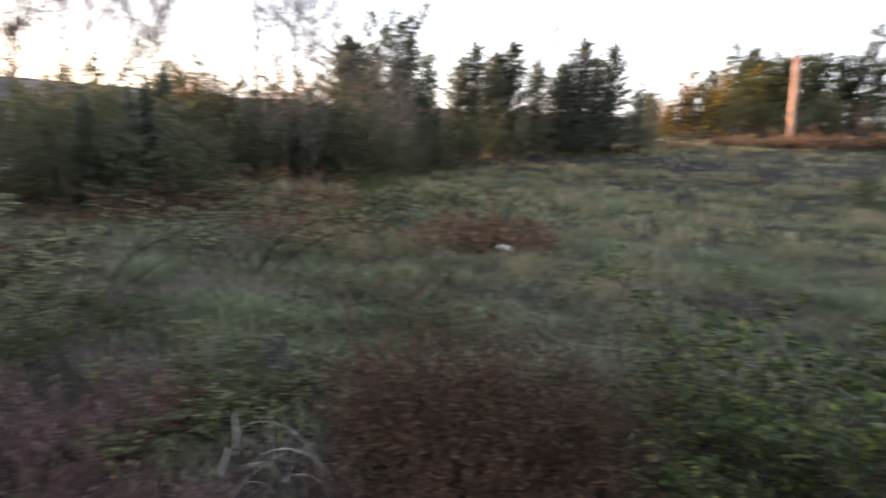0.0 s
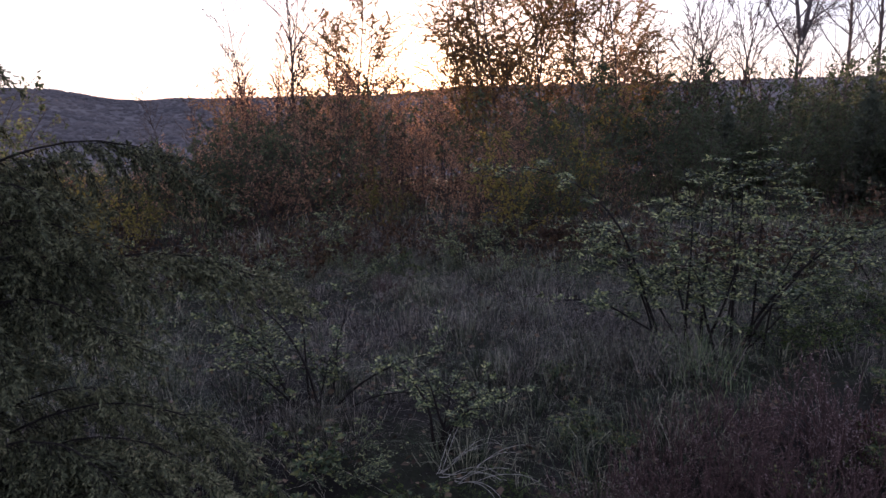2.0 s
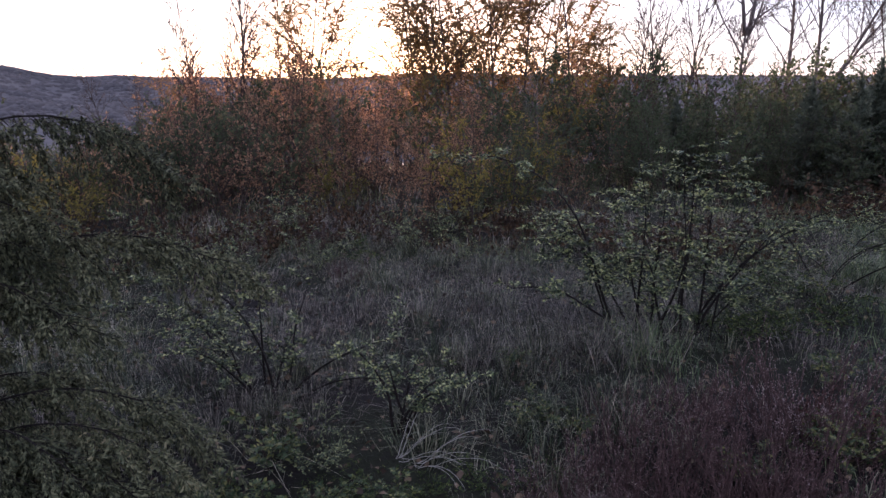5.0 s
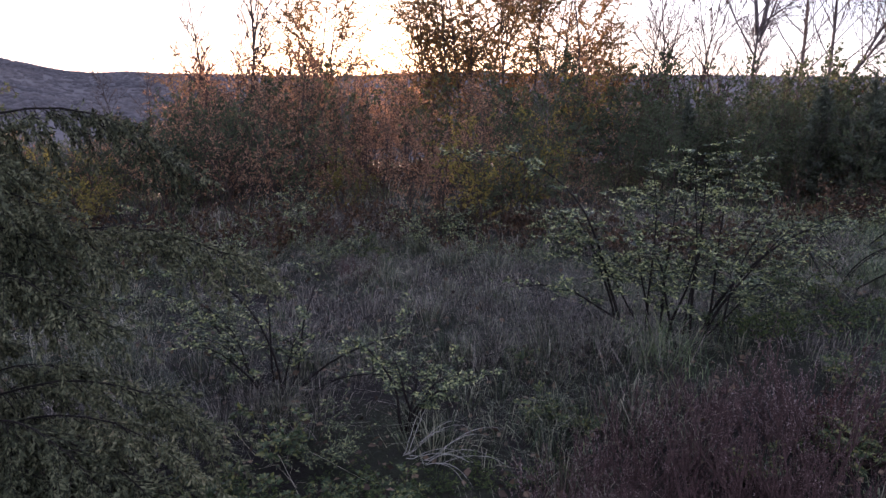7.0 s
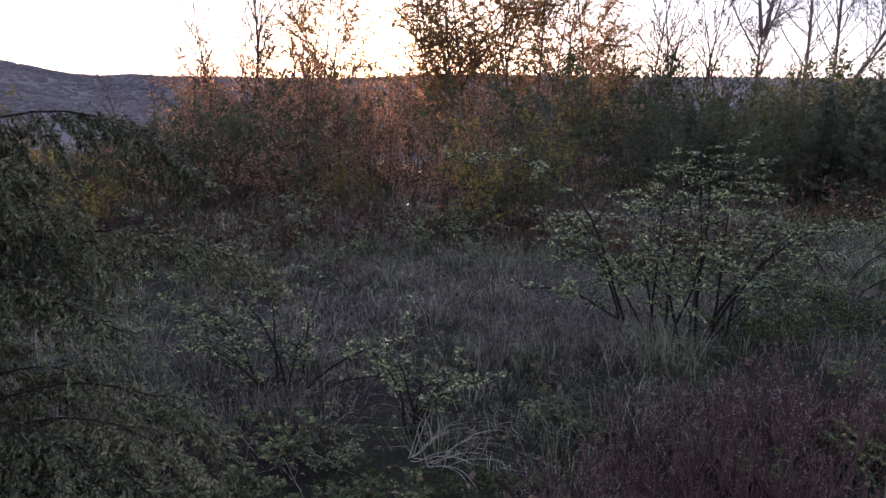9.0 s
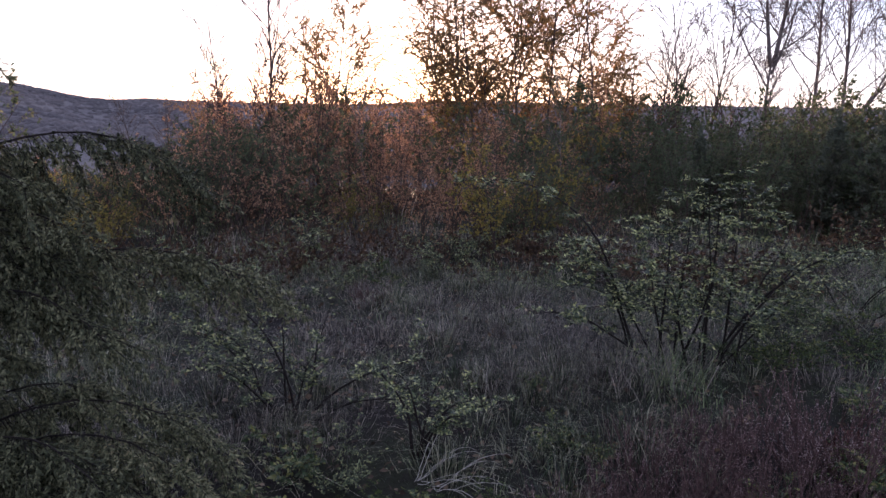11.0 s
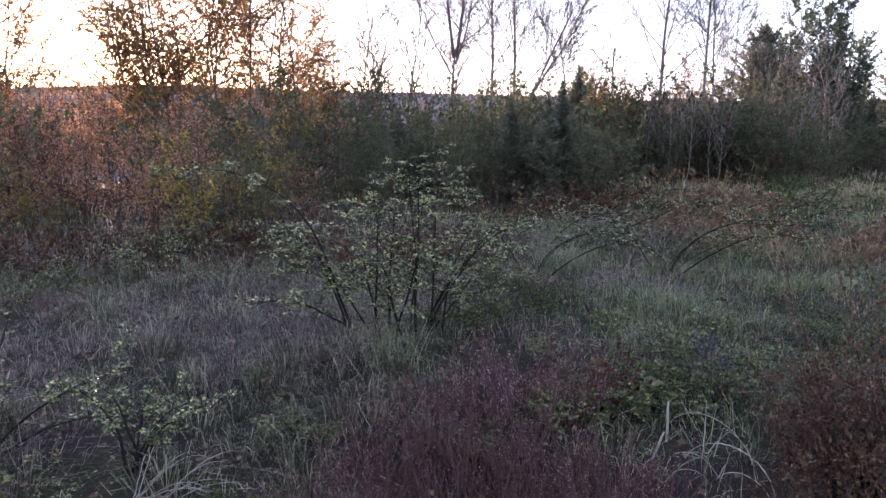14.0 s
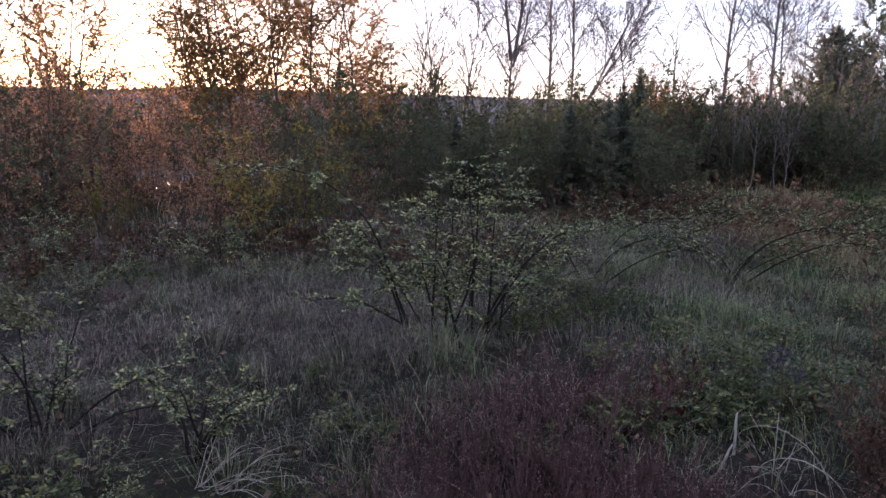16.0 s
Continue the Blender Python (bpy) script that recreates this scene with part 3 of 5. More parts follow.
def build_conifer(label, seed, height, reach, whorls, per_metre, name="conifer", lumpy=0.2, needle=1.0):
    """A conifer clothed to the ground: whorls of drooping boughs hung with needle sprays."""
    rng = np.random.default_rng(seed)
    root = thing(name, label, "conifer", "conifers")
    wood, fol = Buf(), Buf()
    tp = np.array([(0.02 * math.sin(k * 1.9), 0.02 * math.cos(k * 1.3), -0.08 + (height + 0.08) * k / 9) for k in range(10)])
    tube(wood, tp, np.linspace(0.075, 0.008, 10), 7)
    P, W = [], []
    for k in range(whorls):
        t = (k + 0.4) / whorls
        for q in range(7):
            lump = 1 + lumpy * math.sin(q * 2.3 + k * 0.5 + seed)
            ln = reach * ((1 - t) ** 0.55 * (0.8 + 0.2 * min(1, t * 6)) * lump * rng.uniform(0.6, 1.15) + 0.05)
            head = k * 1.1 + q * 0.8976 + rng.uniform(-0.3, 0.3)
            z = height * max(0.01, t * 0.94 - 0.04 + rng.uniform(-1.0, 1.0) / whorls)
            bough = arc(rng, (0, 0, z), head, ln, radians(28 + 34 * t + rng.uniform(-16, 16)), radians(30), 4)
            tube(wood, bough[[0, 2, 4]], [0.014 * ln + 0.004, 0.008, 0.003], 3)
            m = int(per_metre * ln) + 6
            s = rng.uniform(0.08, 1, m) ** 0.8 * 4
            i = np.minimum(s.astype(int), 3)
            d = unit(bough[i + 1] - bough[i])
            side = np.cross(d, [0, 0, 1.0]) * rng.choice([-1, 1], (m, 1))
            spread = rng.uniform(-0.02, 0.10 if needle == 1.0 else 0.36, (m, 1)) * (1.1 - s[:, None] / 4) * ln
            P.append(bough[i] + (bough[i + 1] - bough[i]) * (s - i)[:, None] + side * spread)
            W.append(d * 0.9 + side * rng.uniform(0.2, 1.1, (m, 1)) + rng.normal(size=(m, 3)) * 0.55 + [0, 0, 0.05])
    tops = np.c_[rng.normal(size=(60, 2)) * 0.02, rng.uniform(height * 0.9, height * 1.0, 60)]
    P.append(tops)
    W.append(rng.normal(size=(60, 3)) * 0.5 + [0, 0, 0.9])
    P, W = np.concatenate(P), np.concatenate(W)
    leaves(fol, P, W, rng.uniform(0.10, 0.24, len(P)) * needle, 0.36, 0.15, rng)
    part("trunk", wood.mesh("trunk", M_BARK, True), root)
    part("crown", fol.mesh("crown", M_DARKCON), root, kind="stuff")
    return root


fir_a = build_conifer("dark conical conifer at the edge of the meadow", 31, 5.6, 2.0, 27, 30)
fir_b = build_conifer("dark bushy conifer with an uneven outline", 32, 5.4, 2.3, 24, 28, lumpy=0.34)
fir_s = build_conifer("small dark conifer sapling in the thicket", 33, 5.4, 1.5, 18, 34)
fir_n = build_conifer("dense conifer with a soft grey-green crown behind saplings", 34, 5.4, 2.25, 34, 85, lumpy=0.2, needle=0.7)
fir_c = build_conifer("narrow dark juniper column standing in the thicket", 36, 5.4, 1.25, 26, 56, lumpy=0.3, needle=1.05)
set_at(fir_n, put(fir_n, -52.3, 24.5, 20, 0.92))
SPEC_CROWN = [(10, 0.04, 0.05, 30, 0.10, 42, 0.30), (5, 0.14, 0.08, 7, 0.15, 45, 0.5), (3, 0.2, 0.0, 0, 0, 0, 0)]
leafy = build_tree("broadleaf_tree", "tall dark green leafy tree with slender pale stems", "tree", "meadow edge trees", 38, 5.6, SPEC_CROWN, M_GREYBARK, M_TREE_G, 58, 0.075, 0.75, 0.04, 4, 0.10, spring=0.75)
set_at(leafy, put(leafy, -55.9, 26, 70, 1.0))
set_at(copy_thing(leafy, Matrix()), put(leafy, -53.4, 27, 200, 0.8))
set_at(copy_thing(leafy, Matrix()), put(leafy, -57.6, 27, 320, 0.72))
copies([fir_c], [(0, -33.6, 12.2, 0.36), (0, -36.6, 12.0, 0.37), (0, -37.7, 12.4, 0.40), (0, -38.9, 14.0, 0.47), (0, -24.4, 12.6, 0.3), (0, -53.6, 22.5, 0.62)], rng)
copies([fir_a, fir_b, fir_s], [
    (1, -54.2, 28, 0.75), (1, -61.2, 30, 0.74), (0, -62.4, 30, 0.85), (0, -65.4, 30.5, 0.88), (1, -63.8, 32, 0.78), (0, -71.0, 31, 0.9), (0, -73.2, 31.5, 0.86), (1, -72.0, 33, 0.78), (1, -69.2, 33, 0.72), (1, -75.4, 33, 0.5), (1, -76.4, 34, 0.38), (1, -67.4, 32, 0.74), (0, -64.2, 30.5, 0.8), (1, -69.8, 31, 0.72), (0, -53.6, 26, 0.7), (1, -59.0, 30, 0.45),
    (2, -35.2, 13.6, 0.27), (2, -16.0, 14, 0.27), (2, -30.2, 13.6, 0.25), (2, -59.6, 24, 0.42), (2, -66.5, 26, 0.40),
], rng)

# ---- thicket of shrubs
shrubs = []
for seed, (leaf, per, size, label) in enumerate([
        (M_SHRUB_G, 32, 0.056, "dull green leafy shrub in the dense thicket"),
        (M_SHRUB_B, 30, 0.046, "brownish half-bare shrub in the dense thicket"),
        (M_SHRUB_G, 36, 0.052, "dense grey-green willow shrub in the thicket"),
        (M_SHRUB_Y, 32, 0.056, "yellowing leafy shrub in the thicket"),
        (M_SHRUB_B, 18, 0.04, "twiggy shrub that has lost most leaves")]):
    shrubs.append(build_tree("shrub", label, "shrub", "thicket shrubs", 50 + seed, 2.2, SPEC_SHRUB, M_TWIG, leaf, per, size, 0.65, 0.014, 5, 0.42, sides=4, thin=3, trunk_name="stem", leaf_name="foliage", limbs=0, spring=0.25))

shrubs.append(build_tree("shrub", "dark leafy shrub deep in the thicket", "shrub", "thicket shrubs", 57, 2.2, SPEC_SHRUB, M_TWIG, M_SHRUB_G, 28, 0.066, 0.7, 0.014, 5, 0.4, sides=3, thin=3, trunk_name="stem", leaf_name="foliage", limbs=0, spring=0.3))

EDGE_AZ = [-100, -78, -70, -62, -56, -48, -42, -34, -20, -12, -5, 0, 10, 23, 32, 45]
EDGE_D = [46, 35, 29, 21, 20, 17, 14, 11.2, 9.6, 8.8, 8.2, 8.2, 8.4, 9.2, 9.0, 8.0]
places = []
for n in range(126):
    az = 42 - 93 * ((n * 0.6180339) % 1.0)
    depth = (n / 126) ** 1.2 * 9.5
    d = float(np.interp(az, EDGE_AZ, EDGE_D)) + depth + rng.uniform(-0.4, 0.5)
    el = -4.2 + 5.4 * min(1, depth / 5.5) + rng.normal() * 0.9
    if az > 15.5:
        el = min(el - 2.0, -3.2)
    k = int(rng.choice(5, p=[0.46, 0.11, 0.30, 0.04, 0.09]))
    if k == 3 and az < -30:
        k = 2
    if d > 13.5 and rng.uniform() < 0.6:
        k, el = 5, el - 0.8
    # more browned shrubs towards the sun, whose lifted leaf colour imitates its glare
    if -9 < az < 15:
        k = int(rng.choice([0, 1, 3, 4], p=[0.2, 0.4, 0.1, 0.3]))
    h = max(0.55, EYE + d * math.tan(radians(el)) - land_z(*polar(az, d)))
    places.append((k, az, d, min(1.6, h / 1.75)))
for n in range(56):
    az = -50 - 27 * ((n * 0.6180339) % 1.0)
    depth = rng.uniform(0, 7)
    d = float(np.interp(az, EDGE_AZ, EDGE_D)) + depth
    el = -0.6 + rng.normal() * 0.9 + depth * 0.3
    h = EYE + d * math.tan(radians(el)) - land_z(*polar(az, d))
    places.append((int(rng.choice([0, 1, 2, 5], p=[0.25, 0.1, 0.15, 0.5])), az, d, min(1.5, max(0.5, h / 1.75))))
for n in range(26):
    az = -76 - 26 * ((n * 0.6180339) % 1.0)
    places.append((int(rng.choice([1, 3, 5], p=[0.15, 0.1, 0.75])), az, 41 + rng.uniform(0, 5), rng.uniform(1.0, 1.7)))
places += [(3, 24.6, 8.0, 0.52), (3, 26.4, 8.6, 0.5), (3, 23.0, 8.8, 0.42), (3, -9.4, 8.0, 0.66), (0, -11.4, 8.3, 0.6), (3, -10.4, 8.5, 0.7), (0, -8.0, 8.6, 0.55)]
places += [(5, -21 - 1.55 * n, 11.6 + 1.2 * ((n * 0.618) % 1.0), 0.5 + 0.35 * ((n * 0.382) % 1.0)) for n in range(14)]
places += [((0, 2, 5)[n % 3], -31.5 - 1.15 * n, 17.2 + 2.2 * ((n * 0.618) % 1.0), 1.12 + 0.3 * ((n * 0.382) % 1.0)) for n in range(19)]
places += [((1, 0, 1)[n % 3], 13.0 - 1.5 * n, 12.2 + 3.0 * ((n * 0.618) % 1.0), 0.9 + 0.3 * ((n * 0.382) % 1.0)) for n in range(9)]
for n in range(44):
    az = 8.5 + 19.5 * ((n * 0.6180339) % 1.0)
    d = 9.4 + 5.0 * ((n * 0.7548777) % 1.0)
    el = float(np.interp(az, [8, 12, 16, 19, 22, 26, 29], [0.9, 0.6, 0.2, -1.0, -3.0, -4.4, -4.8])) - rng.uniform(0, 1.8)
    h = EYE + d * math.tan(radians(el)) - land_z(*polar(az, d))
    places.append(((0, 2, 0, 2, 1, 4)[n % 6], az, d, max(0.45, h / 2.0)))
for n in range(9):
    places.append((0, 29 + 2.3 * n, 9.5 + 3 * ((n * 0.618) % 1.0), 0.8 + 0.3 * ((n * 0.382) % 1.0)))
for n in range(22):
    az = -12 - 30 * ((n * 0.6180339) % 1.0)
    d = 12.6 + 3.2 * ((n * 0.7548777) % 1.0)
    h = EYE + d * math.tan(radians(rng.uniform(-0.6, 1.6))) - land_z(*polar(az, d))
    places.append(((0, 2, 0, 3 if az > -30 else 5, 2)[n % 5], az, d, h / 2.0))
places += [((5, 1, 0)[n % 3], 15 - 1.75 * n, 14.2 + 2.8 * ((n * 0.618) % 1.0), 0.6 + 0.25 * ((n * 0.382) % 1.0)) for n in range(16)]
places += [((5, 2)[n % 2], -40.5 - 1.25 * n, 15.6 + 3.0 * ((n * 0.618) % 1.0) + 0.12 * n, 0.62 + 0.25 * ((n * 0.382) % 1.0)) for n in range(15)]
for n in range(16):
    az = -38.5 - 16 * ((n * 0.6180339) % 1.0)
    d = 18.5 + 3.5 * ((n * 0.7548777) % 1.0)
    h = EYE + d * math.tan(radians(rng.uniform(1.2, 3.4))) - land_z(*polar(az, d))
    places.append(((0, 1, 2, 0)[n % 4], az, d, h / 2.0))
copies(shrubs, places, rng)

# ---- trees behind the meadow
grove_y = build_tree("broadleaf_tree", "yellowing broadleaf tree at the far meadow edge", "tree", "meadow edge trees", 71, 6.5, SPEC_LOW, M_BARK, M_SHRUB_Y, 19, 0.19, 0.8, 0.09, 2, 0.25, spring=0.4)
grove_g = build_tree("broadleaf_tree", "dull green broadleaf tree at the far meadow edge", "tree", "meadow edge trees", 72, 7.5, SPEC_LOW, M_BARK, M_SHRUB_G, 20, 0.2, 0.8, 0.10, 2, 0.25, spring=0.4)
SPEC_PINE = [(10, 0.04, 0.03, 20, 0.45, 65, 0.34), (5, 0.12, 0.08, 8, 0.3, 50, 0.4), (3, 0.15, 0.1, 0, 0, 0, 0)]
pine = build_tree("pine_tree", "dark pine with a flat layered crown", "pine", "pines", 73, 8.4, SPEC_PINE, M_BARK, M_DARKCON, 40, 0.25, 0.28, 0.12)
copies([grove_y, grove_g, pine], [
    (0, -79.8, 43, 0.62), (0, -81.0, 44, 0.66), (0, -78.2, 42, 0.36), (1, -80.6, 47, 0.62), (1, -78.9, 45, 0.42), (0, -77.2, 41, 0.3), (1, -83.0, 48, 0.82), (0, -84.2, 46, 0.65), (1, -85.4, 50, 0.74), (1, -84.0, 52, 0.72), (1, -87.2, 50, 0.78),
    (1, -89.0, 52, 0.8), (2, -90.4, 51, 0.76), (1, -91.6, 50, 0.78), (2, -93.0, 52, 0.8), (1, -86.6, 53, 0.78), (1, -90.2, 54, 0.8), (1, -95.0, 50, 0.8), (1, -76.4, 46, 0.38), (1, -82.0, 52, 0.9), (1, -86.0, 55, 0.9), (1, -88.2, 56, 0.85), (0, -88.6, 45, 0.32), (1, -98.0, 50, 0.8), 
], rng)


# ---- mast
def build_mast():
    x, y = polar(-86.4, 40.4)
    root = thing("mast", "tall steel mast with orange lower and pale upper section", "mast", at=pose(x, y, land_z(x, y), -2.5))
    for name, z0, z1, r0, r1, mat in (("lower_section", -0.2, 4.5, 0.13, 0.12, M_MAST_O), ("upper_section", 4.5, 16, 0.115, 0.08, M_MAST_W)):
        b = Buf()
        tube(b, [(0, 0, z0), (0, 0, (z0 + z1) / 2), (0, 0, z1)], [r0, (r0 + r1) / 2, r1], 20)
        part(name, b.mesh(name, mat, True), root)
    b = Buf()
    tube(b, [(0, 0, 4.46), (0, 0, 4.54)], [0.155, 0.155], 20)
    part("flange", b.mesh("flange", M_MAST_W), root)


build_mast()


# ---------------------------------------------------------------- grass
def spots(rng, n, az0, az1, d0, d1):
    az = np.radians(rng.uniform(az1, az0, n))
    d = np.sqrt(rng.uniform(d0 * d0, d1 * d1, n))
    return -np.sin(az) * d, np.cos(az) * d


def field(x, y, s, k):
    """A smooth patchy number from 0 to 1 over the plan."""
    return 0.5 + 0.25 * (np.sin(x * s + k) * np.cos(y * s * 0.8 + 2 * k) + np.sin((x + y) * s * 0.6 + 3 * k) * np.cos((x - y) * s * 0.45 + k))


def grass(name, label, material, rng, n, zone, height, width, keep=None, tuft=7, lean=0.85):
    """Tufts of bent blades."""
    x, y = spots(rng, n // tuft, *zone)
    if keep is not None:
        sel = keep(x, y) > rng.uniform(0, 1, len(x))
        x, y = x[sel], y[sel]
    m = len(x)
    hs = rng.uniform(0.55, 1.2, m) * (0.35 + 1.1 * field(x, y, 2.6, 0.9) ** 1.3 * 1.4)
    dirs = rng.normal(size=(m, 2)) * 0.25
    x, y, hs = np.repeat(x, tuft), np.repeat(y, tuft), np.repeat(hs, tuft)
    m = len(x)
    d = np.hypot(x, y)
    x, y = x + rng.normal(size=m) * 0.035 * (1 + d * 0.12), y + rng.normal(size=m) * 0.035 * (1 + d * 0.12)
    ln = np.c_[np.repeat(dirs, tuft, 0) + rng.normal(size=(m, 2)) * lean * 0.6, np.zeros(m)]
    buf = Buf()
    blades(buf, np.c_[x, y, land(x, y) - 0.02], ln, height * hs * rng.uniform(0.5, 1.2, m), width * rng.uniform(0.6, 1.3, m), rng)
    tagged(new(name, buf.mesh(name, material)), label, "grass", kind="stuff")


def green_share(x, y):
    az = np.degrees(np.arctan2(-x, y))
    return np.clip((-az - 33) / 10, 0, 1) * np.clip(field(x, y, 0.9, 1.0) * 1.6, 0, 1)


def dry_share(x, y):
    """Dry heath before the sunset side; farther round it gives way to green, but for a strip behind the roses."""
    az, d = np.degrees(np.arctan2(-x, y)), np.hypot(x, y)
    return np.where(az > -37, 1.0, np.where((d > 5.9) & (az > -49), 0.9, 0.12))


def open_strip(x, y):
    """Little grass close to the viewer, where brambles and litter lie."""
    az, d = np.degrees(np.arctan2(-x, y)), np.hypot(x, y)
    return np.where(((d < 2.95) & (az > -46)) | ((d < 3.3) & (az <= -46) & (az > -60)), 0.18, 1.0)


g = np.random.default_rng(5)
def mounds(name, label, material, rng, n, zone, per, radius, height, width, keep):
    """Hummocks of fine grass: the blades fall outwards from each crown, with hollows between."""
    x, y = spots(rng, n, *zone)
    sel = keep(x, y) > rng.uniform(0, 1, n)
    x, y = x[sel], y[sel]
    size = rng.uniform(0.6, 1.35, len(x))
    cx, cy, size = np.repeat(x, per), np.repeat(y, per), np.repeat(size, per)
    m = len(cx)
    a, q = rng.uniform(0, 2 * np.pi, m), np.abs(rng.normal(size=m)) * 0.55
    px, py = cx + np.cos(a) * q * radius * size, cy + np.sin(a) * q * radius * size
    lean = np.c_[np.cos(a), np.sin(a), np.zeros(m)] * (0.55 + 1.2 * q)[:, None] + np.c_[rng.normal(size=(m, 2)) * 0.4, np.zeros(m)]
    buf = Buf()
    blades(buf, np.c_[px, py, land(px, py) - 0.02], lean, height * size * rng.uniform(0.6, 1.25, m) * (1.15 - 0.45 * np.minimum(q, 1.3)), width * rng.uniform(0.7, 1.3, m), rng)
    tagged(new(name, buf.mesh(name, material)), label, "grass", kind="stuff")


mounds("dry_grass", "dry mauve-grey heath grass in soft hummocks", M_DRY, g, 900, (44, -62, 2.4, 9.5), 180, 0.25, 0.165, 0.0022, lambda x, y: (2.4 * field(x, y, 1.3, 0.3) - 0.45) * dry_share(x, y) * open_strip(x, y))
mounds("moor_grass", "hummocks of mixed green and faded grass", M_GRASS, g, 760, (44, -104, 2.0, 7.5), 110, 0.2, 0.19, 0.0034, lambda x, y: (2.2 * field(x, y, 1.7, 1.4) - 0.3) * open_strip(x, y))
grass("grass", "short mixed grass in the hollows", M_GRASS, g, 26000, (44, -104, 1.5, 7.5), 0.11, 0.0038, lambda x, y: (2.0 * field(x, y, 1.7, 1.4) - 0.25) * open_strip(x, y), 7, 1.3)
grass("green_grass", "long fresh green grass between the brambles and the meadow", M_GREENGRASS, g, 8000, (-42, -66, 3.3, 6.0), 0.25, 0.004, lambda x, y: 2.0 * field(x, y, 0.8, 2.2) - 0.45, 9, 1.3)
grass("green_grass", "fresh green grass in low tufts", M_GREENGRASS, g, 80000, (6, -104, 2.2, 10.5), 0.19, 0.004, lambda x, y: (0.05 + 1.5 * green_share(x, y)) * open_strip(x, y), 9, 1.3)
grass("far_grass", "rough meadow grass rising to the far trees", M_MEADOW, g, 36000, (30, -104, 12.0, 26), 0.22, 0.026, None, 7, 1.2)
grass("mid_grass", "fine mixed grass of green and faded tufts", M_MEADOW, g, 44000, (30, -104, 6.8, 12.5), 0.17, 0.006, lambda x, y: 2.2 * field(x, y, 1.6, 2.2) - 0.3)
grass("far_dry_grass", "faded straw-coloured grass on the far meadow", M_DRY, g, 20000, (30, -52, 7.5, 18), 0.24, 0.009, lambda x, y: 0.3 + 0.8 * field(x, y, 0.35, 2.0))
grass("pale_grass", "bleached grass on the far meadow", M_PALEGRASS, g, 36000, (-42, -104, 12.0, 46), 0.22, 0.03, lambda x, y: 1.3 * field(x, y, 0.35, 2.0) - 0.1)
grass("pale_near_grass", "bleached fine grass among green tufts", M_PALEGRASS, g, 16000, (-40, -104, 5.0, 12.5), 0.17, 0.004, lambda x, y: 2.4 * field(x, y, 1.2, 0.8) - 0.8, 7, 1.4)
grass("far_green_grass", "green stretches of the far meadow", M_GREENGRASS, g, 34000, (-45, -104, 12.5, 42), 0.2, 0.024, lambda x, y: 1.5 * field(x, y, 0.3, 0.7) - 0.25)


grass("straw", "thin bleached straws lying over the grass", M_STRAW, g, 1100, (40, -100, 2.0, 10), 0.28, 0.0022, None, 3, 2.8)


# ---------------------------------------------------------------- roses
def spray(buf, rng, pos, way, size, leaflets=5):
    """A pinnate leaf: a pair or two of leaflets and one at the tip."""
    way = unit(way)
    side = unit(np.cross(way, [0, 0, 1.0] + rng.normal(size=3) * 0.35))
    P, W = [pos + way * size], [way]
    for k in range((leaflets - 1) // 2):
        at = pos + way * size * (0.4 + 0.35 * k)
        for sgn in (-1, 1):
            P.append(at)
            W.append(way * 0.55 + side * sgn)
    return P, W


